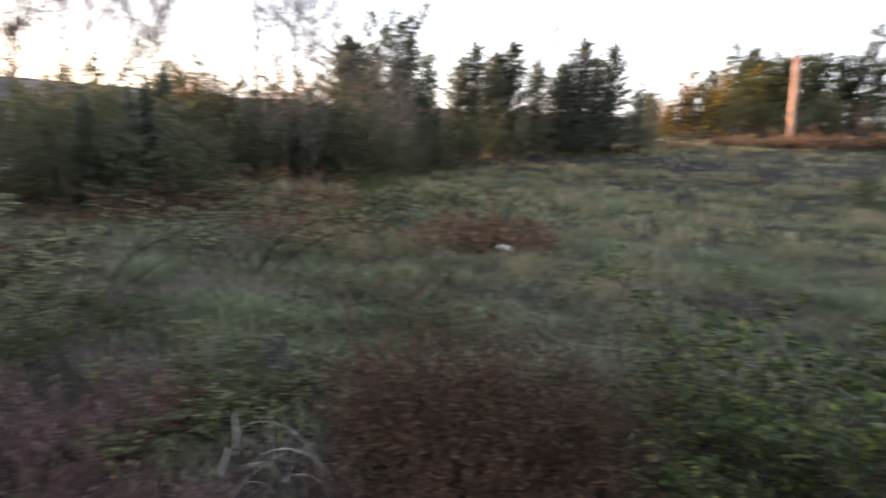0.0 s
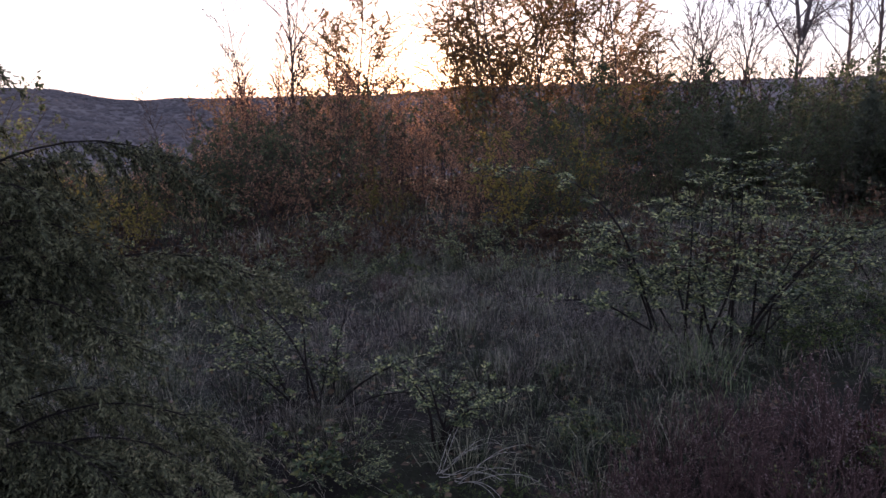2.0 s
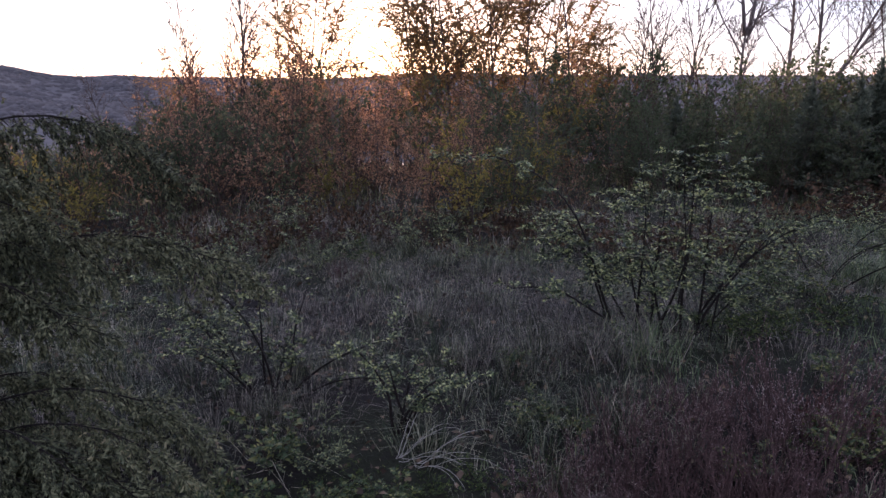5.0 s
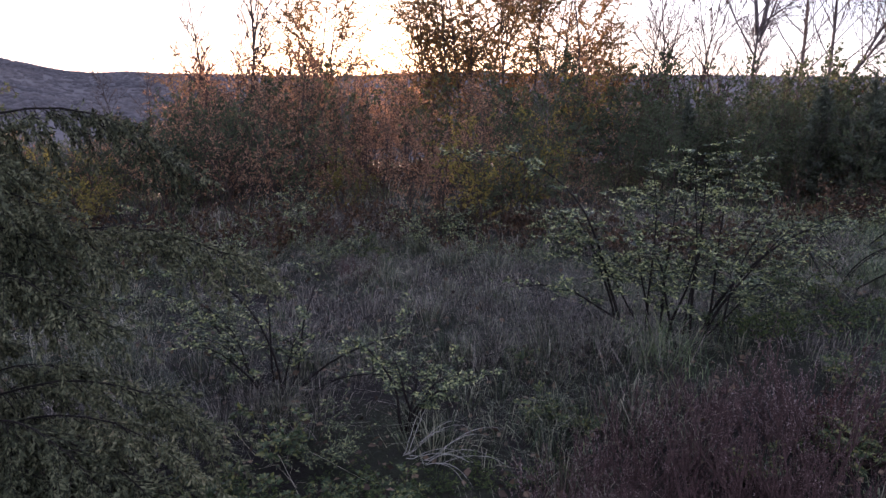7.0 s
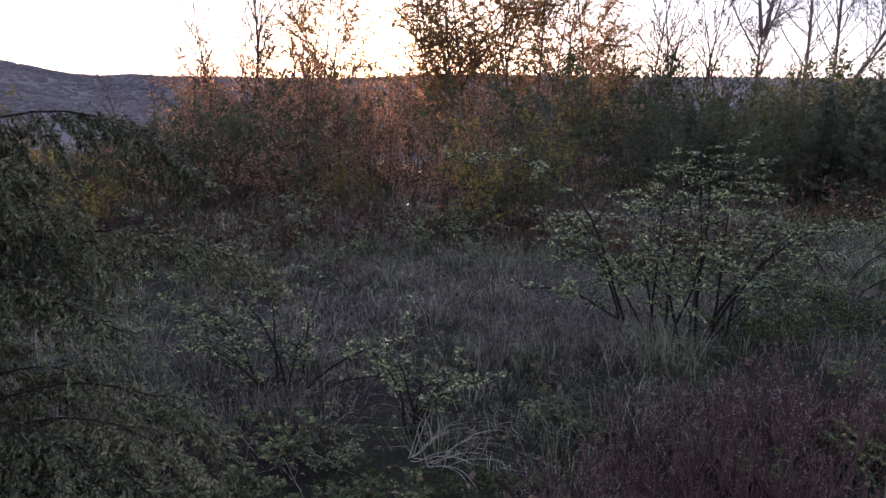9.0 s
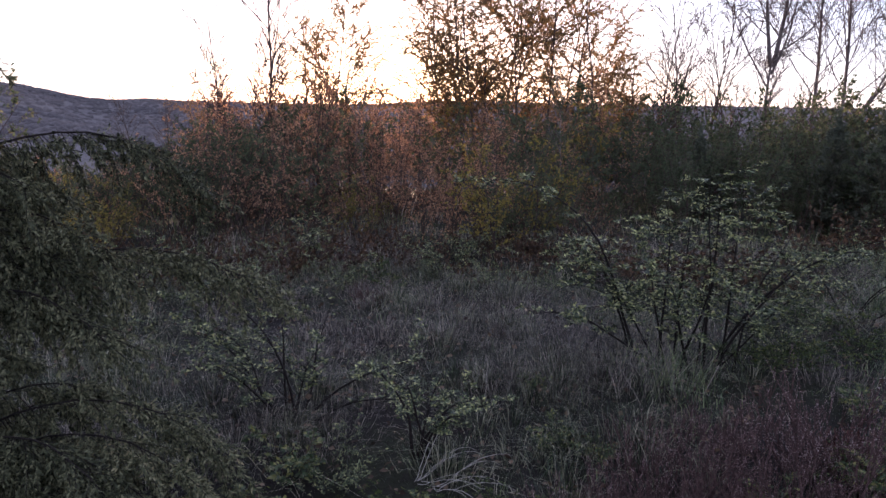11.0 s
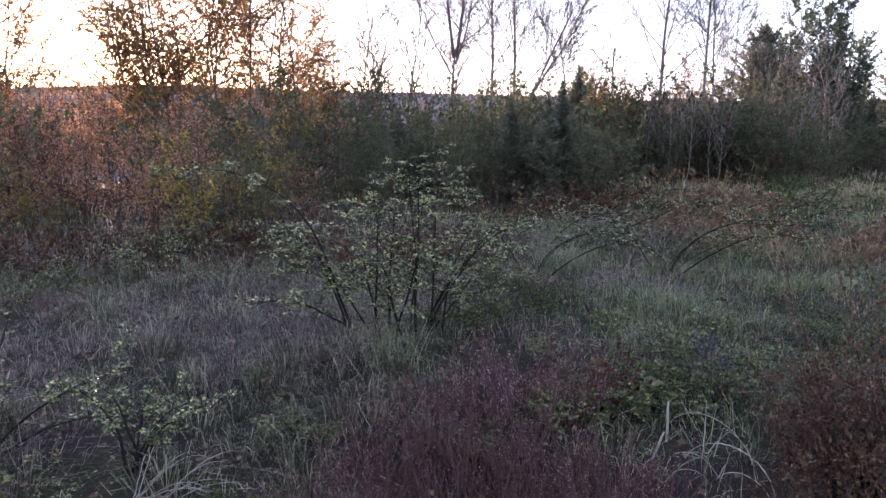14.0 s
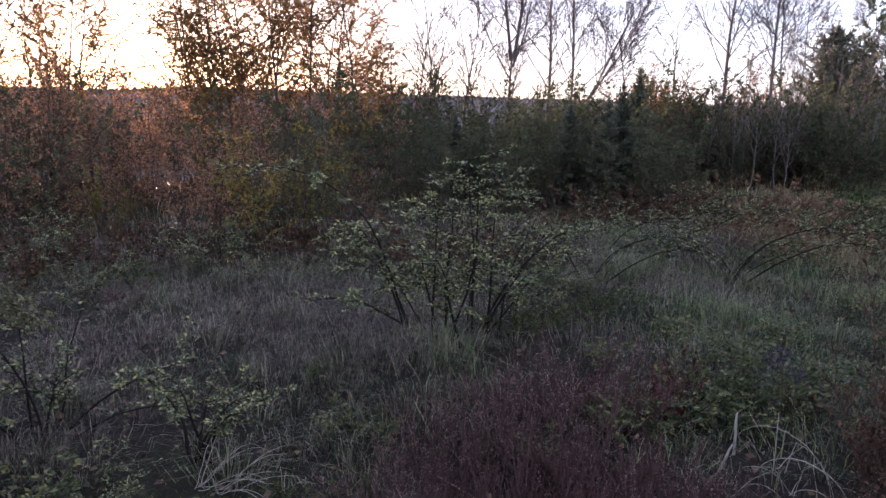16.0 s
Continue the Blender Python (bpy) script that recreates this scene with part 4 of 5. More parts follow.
def build_rose(name, label, seed, canes, leaf, leaf_size, twigs, sprays, bare=0.4, thorn=True, cane_mat=None, group="rose bushes", radius=0.0075, level=False):
    """canes: (x, y, heading in degrees, length, steepness, bend). Each cane is a part, its leaves another."""
    rng = np.random.default_rng(seed)
    root = thing(name, label, "rose bush", group)
    for bx, by, head, length, rise, fall, *lush in canes:
        lush = lush[0] if lush else 1.0
        pts = arc(rng, (bx, by, -0.04), radians(head), length, radians(rise), radians(fall))
        bow = rng.normal(size=(3, 3)) * [0.022, 0.022, 0.010] * length
        turn = np.linspace(0, 1, len(pts))[:, None]
        pts = pts + sum(bow[k] * np.sin(turn * math.pi * (k + 1)) / (k + 1) for k in range(3))
        wood, foliage = Buf(), Buf()
        n = len(pts)
        tube(wood, pts, np.linspace(radius * rng.uniform(0.55, 1.1), 0.0018, n), 5)
        P, W = [], []

        def dress(path, count, start):
            for _ in range(count):
                t = (start + (1 - start) * rng.uniform() ** 0.8) * (len(path) - 1)
                i = min(int(t), len(path) - 2)
                q = path[i] + (path[i + 1] - path[i]) * (t - i)
                w = unit(path[i + 1] - path[i]) * [0.7, 0.7, 0.15] + rng.normal(size=3) * [0.75, 0.75, 0.22] + [0, 0, 0.08]
                a, b = spray(foliage, rng, q, w, leaf_size * rng.uniform(0.7, 1.25), 5 if rng.uniform() < 0.6 else 7)
                P.extend(a), W.extend(b)

        dress(pts, int(sprays * length * 0.6 * lush), bare)
        for _ in range(int(twigs * length * lush)):
            t = (bare * 0.7 + (1 - bare * 0.7) * rng.uniform()) * (n - 1)
            i = min(int(t), n - 2)
            h = radians(head) + rng.uniform(-2.2, 2.2)
            tw = arc(rng, pts[i] + (pts[i + 1] - pts[i]) * (t - i), h, rng.uniform(0.12, 0.42) * min(1.0, length), radians(rng.uniform(-6, 24) if level else rng.uniform(0, 45)), radians(rng.uniform(5, 40)), 5)
            tube(wood, tw, np.linspace(0.0028, 0.001, len(tw)), 3)
            dress(tw, int(sprays * 0.42), 0.15)
        if thorn:
            m = int(26 * length)
            t = rng.uniform(0.03, 0.9, m) * (n - 1)
            i = t.astype(int)
            q = pts[i] + (pts[i + 1] - pts[i]) * (t - i)[:, None]
            leaves(wood, q, rng.normal(size=(m, 3)), 0.016, 0.4, 0.1, rng)
        cane = part("cane", wood.mesh("cane", cane_mat or M_CANE, True), root)
        if P:
            P, W = np.array(P), np.array(W)
            leaves(foliage, P, W + rng.normal(size=W.shape) * 0.15, leaf_size * 0.74 * rng.uniform(0.7, 1.2, len(P)), 0.52, 0.22, rng)
            part("foliage", foliage.mesh("foliage", leaf), cane, kind="stuff")
    return root


r = np.random.default_rng(41)
main_canes = [
    (-0.22, 0.0, 168, 1.95, 84, 98, 0.4), (-0.12, 0.05, 100, 1.26, 88, 8), (-0.10, -0.04, 140, 1.0, 78, 20), (0.12, 0.0, 80, 1.34, 89, 6), (0.20, 0.04, 60, 1.22, 87, 8),
    (0.22, -0.02, 10, 1.08, 62, 30, 0.9), (-0.15, -0.06, 178, 1.05, 56, 72, 0.45), (-0.05, 0.1, 170, 1.1, 70, 34), (0.25, 0.08, 5, 1.55, 66, 92, 0.35), (0.02, 0.12, 60, 1.14, 82, 26),
    (0.05, -0.1, 200, 0.9, 74, 42, 0.9), (0.28, 0.1, 350, 1.0, 60, 50, 0.9), (-0.02, -0.08, 290, 0.85, 78, 40, 0.8), (-0.3, 0.08, 150, 1.05, 80, 30, 0.8), (0.34, -0.04, 20, 1.05, 78, 30, 0.8), (0.3, 0.05, 40, 1.24, 85, 16, 0.9)]
rose = build_rose("rose_bush", "arching wild rose bush with small grey-green leaves", 8, main_canes, M_ROSE, 0.036, 16, 30, 0.44, radius=0.0125, level=True)
set_at(rose, put(rose, -23.9, 4.55))
tall_sap = build_rose("rose_sapling", "small two-stemmed wild rose with leafy top", 9, [(-0.02, 0, 165, 0.5, 80, 14), (0.05, 0.02, 160, 0.46, 80, 22), (-0.02, 0.0, 4, 0.52, 84, 100), (0.05, 0.0, 352, 0.46, 84, 104), (0.0, -0.02, 330, 0.44, 82, 92), (0.02, 0.03, 60, 0.5, 86, 60)], M_ROSE, 0.027, 15, 30, 0.6, group="rose saplings", radius=0.0115)
set_at(tall_sap, put(tall_sap, -1.9, 3.05, 0, 0.95))
wide_sap = build_rose("rose_sapling", "low spreading wild rose with thin leafy canes", 10, [(0.04, 0, 177, 1.0, 84, 112, 0.6), (-0.1, 0, 172, 0.82, 84, 104, 0.7), (-0.05, 0.05, 165, 0.8, 68, 52, 0.8), (-0.02, 0.08, 120, 0.66, 86, 15, 0.8), (0.06, 0.06, 40, 0.72, 80, 8, 0.5), (0.05, 0, 60, 0.45, 75, 40, 1.3), (-0.05, -0.03, 200, 0.45, 70, 50, 1.3), (0.08, 0.0, 5, 0.75, 48, 45, 0.5), (0.1, -0.05, 340, 0.6, 40, 50, 0.4)], M_ROSE, 0.029, 12, 34, 0.34, group="rose saplings", radius=0.0085)
set_at(wide_sap, put(wide_sap, 9.6, 3.5))
arches = build_rose("arching_rose", "long bare arching rose canes over the grass", 15, [(-0.75, 0, 5, 1.7, 62, 118), (-0.7, 0.06, 2, 1.5, 55, 105), (-0.8, 0.1, 178, 1.3, 62, 120), (-0.72, -0.05, 12, 1.3, 70, 130), (-0.6, 0.1, 170, 1.1, 50, 100)], M_ROSE, 0.036, 5, 14, 0.3, group="arching roses", radius=0.0085)
copies([arches], [(0, -53.0, 6.9, 1.05), (0, -41.5, 6.2, 0.9), (0, -43.0, 10.8, 1.0), (0, -57.5, 9.6, 0.9), (0, -41.5, 7.8, 0.9), (0, -45.5, 8.4, 0.95), (0, -48.8, 8.9, 1.0), (0, -50.6, 7.6, 0.75), (0, -36.6, 8.2, 0.8), (0, -46.8, 9.8, 1.0), (0, -54.5, 10.2, 0.9)], np.random.default_rng(1))
for ob in [o for o in scene.objects if o.name.startswith("arching_rose")]:
    ob.rotation_euler = (0, 0, radians(-48) + 0.3 * math.sin(ob.location.x * 9))
weed = build_rose("weed", "small light green leafy weed in the grass", 18, [(r.uniform(-0.06, 0.06), r.uniform(-0.06, 0.06), r.uniform(0, 360), r.uniform(0.2, 0.36), r.uniform(65, 88), r.uniform(10, 60)) for _ in range(5)], M_WEED, 0.045, 8, 20, 0.25, False, M_TWIG, "weeds", 0.003)
weed["category"] = "weed"
copies([weed], [(0, 9.0, 2.85, 0.85), (0, 14.5, 2.5, 0.7), (0, -1.2, 2.45, 0.6), (0, 12.0, 2.45, 0.6), (0, 17.0, 2.5, 0.65), (0, 5.5, 2.45, 0.55), (0, 2.0, 2.4, 0.5), (0, -13.5, 3.3, 0.6), (0, -17.5, 3.2, 0.55), (0, -39.6, 3.55, 0.7), (0, -31.5, 2.9, 0.6), (0, -44.8, 3.4, 0.95), (0, -38.2, 3.15, 0.75), (0, -46.6, 3.7, 0.95), (0, -49.2, 3.5, 0.8), (0, -41.6, 3.2, 0.6), (0, -51.8, 3.9, 0.9), (0, -53.5, 4.2, 1.0), (0, -36.8, 4.2, 0.7), (0, -47.5, 4.4, 1.0), (0, -57, 4.6, 0.9), (0, -50.5, 5.2, 1.0), (0, -42.5, 5.0, 0.9), (0, -62, 7.0, 1.0), (0, -76, 8.0, 1.1), (0, -85, 8.5, 1.2), (0, -68, 12, 1.2), (0, -60, 4.6, 0.8), (0, -33.5, 5.4, 0.7), (0, -66, 5.2, 0.8), (0, -55, 6.5, 0.8), (0, -12.0, 3.9, 0.5), (0, -72, 6.4, 0.9), (0, -80, 6.0, 1.0)], rng)
bramble = build_rose("bramble", "low bramble with arching leafy runners", 12, [(r.uniform(-0.25, 0.25), r.uniform(-0.25, 0.25), r.uniform(0, 360), r.uniform(0.6, 1.1), r.uniform(45, 80), r.uniform(90, 130)) for _ in range(9)], M_GREENLEAF, 0.045, 6, 20, 0.1, group="brambles")
dusk_rose = build_rose("rose_bush", "distant low wild rose with pale leaf edges", 14, [(r.uniform(-0.2, 0.2), r.uniform(-0.2, 0.2), r.uniform(0, 360), r.uniform(0.7, 1.3), r.uniform(55, 85), r.uniform(60, 110)) for _ in range(10)], M_ROSE, 0.042, 6, 18, 0.15, group="rose bushes")
copies([bramble, dusk_rose], [
    (0, -46.2, 3.75, 0.5), (0, -49.6, 3.9, 0.5), (0, -38.4, 3.3, 0.3), (0, -44.0, 3.9, 0.45), (0, -61, 5.5, 0.6), (0, -53.8, 9.6, 0.8), (0, -55.6, 10.4, 0.9), (0, -45.5, 11.4, 0.9), (0, -57.5, 13, 1.1), (0, -42.0, 7.7, 0.72), (0, -43.6, 8.2, 0.7), (0, -40.9, 8.0, 0.6), (0, -54, 14.5, 1.2), (0, -34, 6.0, 0.5), (0, 2, 6.6, 0.5), (0, 9.0, 2.5, 0.2), (0, 2.5, 2.55, 0.22), (0, -3.2, 2.5, 0.2), (0, -9.0, 2.6, 0.22), (0, 14.0, 2.65, 0.2), (0, -14.0, 2.65, 0.22), (0, 19.5, 2.6, 0.2),
    (0, -62, 13.5, 0.9), (0, -30.4, 4.7, 0.42), (0, -33.2, 4.8, 0.45), (0, -36.0, 5.6, 0.5), (0, -48.2, 8.4, 0.6), (0, -51.6, 8.2, 0.6),
    (1, -3.5, 6.9, 0.62), (1, -8.5, 6.4, 0.36), (1, -12.5, 6.3, 0.32), (1, 4.5, 6.2, 0.5), (1, 13.0, 6.4, 0.6), (1, 20.5, 6.4, 0.7), (1, -16.0, 7.3, 0.4), (1, -39.8, 8.4, 0.5), (1, -44.8, 9.6, 0.6), (1, -54.6, 9.4, 0.6), (1, -35.4, 7.2, 0.42), (1, -33.0, 8.6, 0.55), (1, -6.0, 7.9, 0.6), (1, 8.0, 7.4, 0.7), (1, -31.0, 5.2, 0.5), (1, 13.5, 4.4, 0.4), (1, 5.5, 2.75, 0.3),
], rng)


# ---------------------------------------------------------------- juniper with hanging sprays
def build_juniper(az, d):
    """A weeping juniper: arching boughs hung with long feathery sprays of fine needles."""
    rng = np.random.default_rng(17)
    x0, y0 = polar(az, d)
    root = thing("juniper_tree", "juniper with drooping feathery grey-green branches", "juniper", at=pose(x0, y0, land_z(x0, y0)))
    trunk = Buf()
    tp = np.array([(0.03 * math.sin(k * 1.3), 0.03 * math.cos(k * 1.7), -0.05 + 0.21 * k) for k in range(12)] + [(0.04, -0.02, 2.36), (0.08, -0.04, 2.34), (0.11, -0.06, 2.28)])
    tube(trunk, tp, np.linspace(0.045, 0.004, len(tp)), 8)
    tr = part("trunk", trunk.mesh("trunk", M_CANE, True), root)

    def spray_on(wood, P, W, q, head, cord, pitch):
        """One hanging spray: a cord with short side twigs close set with needles."""
        tw = arc(rng, q, head, cord, radians(pitch), radians(rng.uniform(20, 50)), 5)
        tube(wood, tw, np.linspace(0.0018, 0.0007, len(tw)), 3)
        for _ in range(int(cord * 130) + 5):
            t = rng.uniform(0.05, 1.0) * (len(tw) - 1)
            i = min(int(t), len(tw) - 2)
            at = tw[i] + (tw[i + 1] - tw[i]) * (t - i)
            way = unit(unit(tw[i + 1] - tw[i]) * 0.9 + rng.normal(size=3) * 0.55 - [0, 0, 0.25])
            ln = rng.uniform(0.014, 0.040) * (1.25 - 0.8 * t / (len(tw) - 1))
            m = 6
            P.append(at + way * ln * np.linspace(0.05, 1, m)[:, None])
            W.append(way + rng.normal(size=(m, 3)) * 0.3)

    def bough(z, head, reach, rise, fall, out=1.0):
        wood, fol = Buf(), Buf()
        limb = arc(rng, (0, 0, z), head, reach, radians(rise), radians(fall), 10)
        tube(wood, limb, np.linspace(0.006, 0.0015, len(limb)), 5)
        P, W = [], []
        for k in range(int(54 * reach) + 8):
            t = (0.12 + 0.88 * (k + rng.uniform()) / (int(54 * reach) + 8)) * (len(limb) - 1)
            i = min(int(t), len(limb) - 2)
            q = limb[i] + (limb[i + 1] - limb[i]) * (t - i)
            cord = rng.uniform(0.08, 0.24) * out
            spray_on(wood, P, W, q, head + rng.uniform(-0.9, 0.9), cord, rng.uniform(-75, -5))
        spray_on(wood, P, W, limb[-1], head, 0.14, -30)
        P, W = np.concatenate(P), np.concatenate(W)
        leaves(fol, P, W, rng.uniform(0.012, 0.022, len(P)), 0.36, 0.12, rng)
        limb_ob = part("branch", wood.mesh("branch", M_CANE, True), tr)
        part("foliage", fol.mesh("foliage", M_JUNIPER), limb_ob, kind="stuff")

    def towards(az1, d1):
        x1, y1 = polar(az1, d1)
        return math.atan2(y1 - y0, x1 - x0), math.hypot(x1 - x0, y1 - y0)

    for az1, d1, z, rise, fall, more in ((18.6, 2.75, 1.30, 30, 100, 1.25), (14.4, 2.7, 0.90, 22, 66, 1.2), (18.4, 2.55, 0.30, 34, 96, 1.25), (23.5, 2.5, 1.12, 25, 80, 1.15), (24.0, 2.4, 0.84, 24, 80, 1.1), (22.5, 2.3, 0.2, 30, 75, 1.2), (25.5, 2.3, 0.26, 36, 85, 1.2), (20.5, 2.35, 0.16, 36, 90, 1.2), (27.5, 2.35, 0.12, 34, 80, 1.2), (26.0, 2.6, 0.98, 25, 85, 1.15)):
        head, reach = towards(az1, d1)
        bough(z, head, reach * more, rise, fall, 1.3)
    for k in range(46):
        z = 0.08 + 2.2 * ((k + rng.uniform()) / 46) ** 1.15
        reach = float(np.interp(z, [0.05, 0.3, 0.45, 0.7, 0.9, 1.15, 1.5, 2.3], [0.9, 0.98, 0.6, 0.5, 0.85, 0.9, 0.36, 0.1])) * rng.uniform(0.55, 1.05)
        bough(z, k * 2.39996 + rng.uniform(-0.3, 0.3), reach, rng.uniform(10, 40), rng.uniform(60, 100), 0.9)


build_juniper(34.6, 3.0)


# ---------------------------------------------------------------- heather and other withered clumps
def build_clump(name, label, category, group, seed, height, radius, stems, bits, size, leaf, wood_mat, width=0.45, lean=0.35, twigs=3, tip=0.25, wild=0.6, steep=(35, 80)):
    """Fine upright stems set close, hung with small withered bits."""
    rng = np.random.default_rng(seed)
    root = thing(name, label, category, group)
    wood, fol = Buf(), Buf()
    P, W = [], []
    for _ in range(stems):
        a, q = rng.uniform(0, 2 * np.pi), radius * math.sqrt(rng.uniform())
        base = (math.cos(a) * q, math.sin(a) * q, -0.03)
        h = height * rng.uniform(0.35, 1.15) * (1 - 0.35 * (q / radius) ** 2)
        st = arc(rng, base, a + rng.normal() * 0.6, h, radians(90 - 50 * lean * q / radius - rng.uniform(0, 18)), radians(rng.uniform(-5, 30)), 4)
        tube(wood, st, np.linspace(0.0026, 0.001, len(st)), 3)
        runs = [st]
        for _ in range(twigs):
            i = int(rng.integers(1 if tip < 0.5 else 2, 4))
            tw = arc(rng, st[i], rng.uniform(0, 6.28), h * rng.uniform(0.15, 0.4), radians(rng.uniform(*steep)), radians(rng.uniform(-20, 20)), 2)
            tube(wood, tw, np.linspace(0.0015, 0.0007, len(tw)), 3)
            runs.append(tw)
        for path in runs:
            m = max(2, int(bits * rng.uniform(0.6, 1.4) * (1.0 if path is st else 0.5)))
            t = (tip + (1 - tip) * rng.uniform(0, 1, m)) * (len(path) - 1)
            i = np.minimum(t.astype(int), len(path) - 2)
            P.append(path[i] + (path[i + 1] - path[i]) * (t - i)[:, None])
            W.append(unit(path[i + 1] - path[i]) * 0.8 + rng.normal(size=(m, 3)) * wild)
    P, W = np.concatenate(P), np.concatenate(W)
    leaves(fol, P, W, size * rng.uniform(0.6, 1.3, len(P)), width, 0.2, rng)
    part("twig_growth", wood.mesh("twig_growth", wood_mat, True), root, kind="stuff")
    part("foliage", fol.mesh("foliage", leaf), root, kind="stuff")
    return root


heather = [build_clump("heather", "withered reddish-brown heather clump in the grass", "heather", "heather clumps", 80 + k, 0.3 + 0.12 * k, 0.17, 60, 24, 0.0075, M_HEATHER, M_HEATHWOOD, 0.36, 0.75, 5, 0.58, 0.34, (62, 88)) for k in range(3)]
heather += [build_clump("heather", "dark reddish heather plumes with bare feet", "heather", "heather clumps", 84 + k, 0.42 + 0.12 * k, 0.14, 52, 24, 0.0078, M_HEATHDARK, M_HEATHWOOD, 0.36, 0.6, 4, 0.4, 0.3, (66, 88)) for k in range(2)]
places = []
for n in range(34):
    az = -16 - 31 * ((n * 0.6180339) % 1.0)
    lo, hi = 2.15, float(np.interp(az, [-46, -42, -36, -30, -23, -17], [2.7, 3.3, 3.75, 3.8, 3.3, 2.55]))
    d = lo + (hi - lo) * rng.uniform(0, 1) ** 0.8
    if az < -37.5:
        d = min(d, 2.2 + 0.6 * rng.uniform())
    places.append((3 + n % 2 if d < 2.75 and -43 < az < -20 else n % 3, az, d, rng.uniform(0.6, 1.3) * (1.0 if az < -21 else 0.7)))
for n in range(9):
    places.append((n % 3, rng.uniform(-36, 30), rng.uniform(5.6, 8.0), rng.uniform(0.5, 0.8)))
copies(heather, places, rng)

broom = [build_clump("withered_bush", "tall dark brown withered bush in front of the meadow", "bush", "withered bushes", 90 + k, 0.95, 0.2, 50, 20, 0.022, M_BROWNBUSH, M_TWIG, 0.5, 0.3, 4) for k in range(2)]
copies(broom, [(0, -61.0, 3.1, 0.89), (1, -63.4, 3.15, 1.14), (0, -65.6, 3.05, 1.05), (1, -67.6, 3.2, 1.03), (0, -70.0, 3.15, 1.14), (1, -72.4, 3.0, 0.91), (0, -76.0, 3.2, 0.82), (1, -79.6, 3.3, 0.96), (0, -63.0, 2.65, 0.75), (1, -68.0, 2.6, 0.80), (0, -74.4, 2.6, 0.66), (1, -80.5, 2.7, 0.70),
               (0, -57.4, 2.75, 0.42), (1, -52.0, 2.5, 0.28), (0, -48.6, 2.4, 0.26), (1, -65.5, 2.3, 0.55), (0, -71.5, 2.3, 0.55), (1, -77.5, 2.35, 0.55), (0, -60, 2.3, 0.45), (1, -84, 2.5, 0.55), (0, -54.8, 2.3, 0.28), (1, -59.6, 3.3, 0.62)], rng)

scrub = build_clump("low_scrub", "low dark brown scrub before the thicket", "scrub", "low scrub", 93, 0.62, 0.5, 28, 12, 0.05, M_BROWNBUSH, M_TWIG, 0.5, 0.8, 2)
copies([scrub], [(0, 13.5 - 2.4 * n, 11.2 + 2.6 * ((n * 0.618) % 1.0), 1.25) for n in range(9)] + [(0, 30 - 64 * ((n * 0.6180339) % 1.0), rng.uniform(6.7, 8.8), rng.uniform(0.6, 1.1)) for n in range(30)] + [(0, -33 - 10 * rng.uniform(), rng.uniform(10, 12.5), rng.uniform(0.8, 1.3)) for n in range(14)] + [(0, rng.uniform(-100, -46), rng.uniform(12, 30), rng.uniform(0.35, 0.6)) for n in range(12)], rng)

dock = build_clump("dock", "dark red withered dock with dense seed heads", "dock", "docks", 95, 0.47, 0.05, 34, 60, 0.014, M_DOCK, M_HEATHWOOD, 0.7, 0.45, 4, 0.45, 0.6, (55, 85))
copies([dock], [(0, -42.1, 3.45, 1.0), (0, -58.0, 3.6, 0.7), (0, -36.0, 3.5, 0.6)], rng)

bracken = [build_clump("bracken", "heap of rusty brown dead bracken", "bracken", "bracken heaps", 97 + k, 0.62, 0.6, 50, 24, 0.08, M_BRACKEN, M_TWIG, 0.4, 1.1, 2) for k in range(2)]
copies(bracken, [(0, -62.0, 9.3, 1.0), (1, -64.5, 9.8, 1.15), (0, -67.0, 9.6, 0.85), (1, -69.3, 9.0, 0.5), (0, -65.5, 9.1, 0.5), (1, -48.9, 9.0, 1.0), (0, -50.4, 9.2, 1.2), (1, -51.8, 9.5, 0.95), (0, -47.6, 9.7, 0.8), (1, -46.2, 12.6, 1.1), (0, -52.4, 12.4, 1.0), (1, -49.4, 12.9, 1.2), 
                 (0, -86.6, 38, 1.6), (1, -88.5, 39, 1.8), (0, -90.4, 40, 1.9), (1, -92.2, 40, 2.0), (0, -94.2, 40, 2.0), (1, -84.8, 39, 1.3), (0, -82.2, 38, 1.1), (1, -78.8, 35, 0.9), (0, -44.5, 12.8, 0.7), (1, 15.6, 2.42, 0.2)], rng)

elder = build_rose("green_bush", "leafy green bush growing beside the path", 33, [(r.uniform(-0.35, 0.35), r.uniform(-0.35, 0.35), r.uniform(0, 360), r.uniform(0.7, 1.15), r.uniform(60, 86), r.uniform(40, 90)) for _ in range(16)], M_GREENLEAF, 0.062, 5, 12, 0.25, False, M_TWIG, "green bushes")
elder["category"] = "bush"
copies([elder], [(0, -84.8, 3.4, 0.82), (0, -90.2, 3.5, 1.05), (0, -96.0, 3.5, 1.05), (0, -87.5, 2.8, 0.6), (0, -93.5, 2.7, 0.7), (0, -82.5, 4.0, 0.5), (0, -92.2, 20.5, 1.0)], rng)


# ---------------------------------------------------------------- small things
def build_stake(az, d, height, lean, label):
    x, y = polar(az, d)
    b = Buf()
    tube(b, [(0, 0, -0.05), (0.002, 0, height * 0.5), (0.0, 0.002, height * 0.8), (0.002, 0, height)], [0.0065, 0.006, 0.0055, 0.003], 8)
    ob = new("stake", b.mesh("stake", M_DEADWOOD))
    ob.matrix_basis = pose(x, y, land_z(x, y), 0, 0, az) @ pose(0, 0, 0, 4, lean, 0)
    tagged(ob, label, "stake", "stakes")


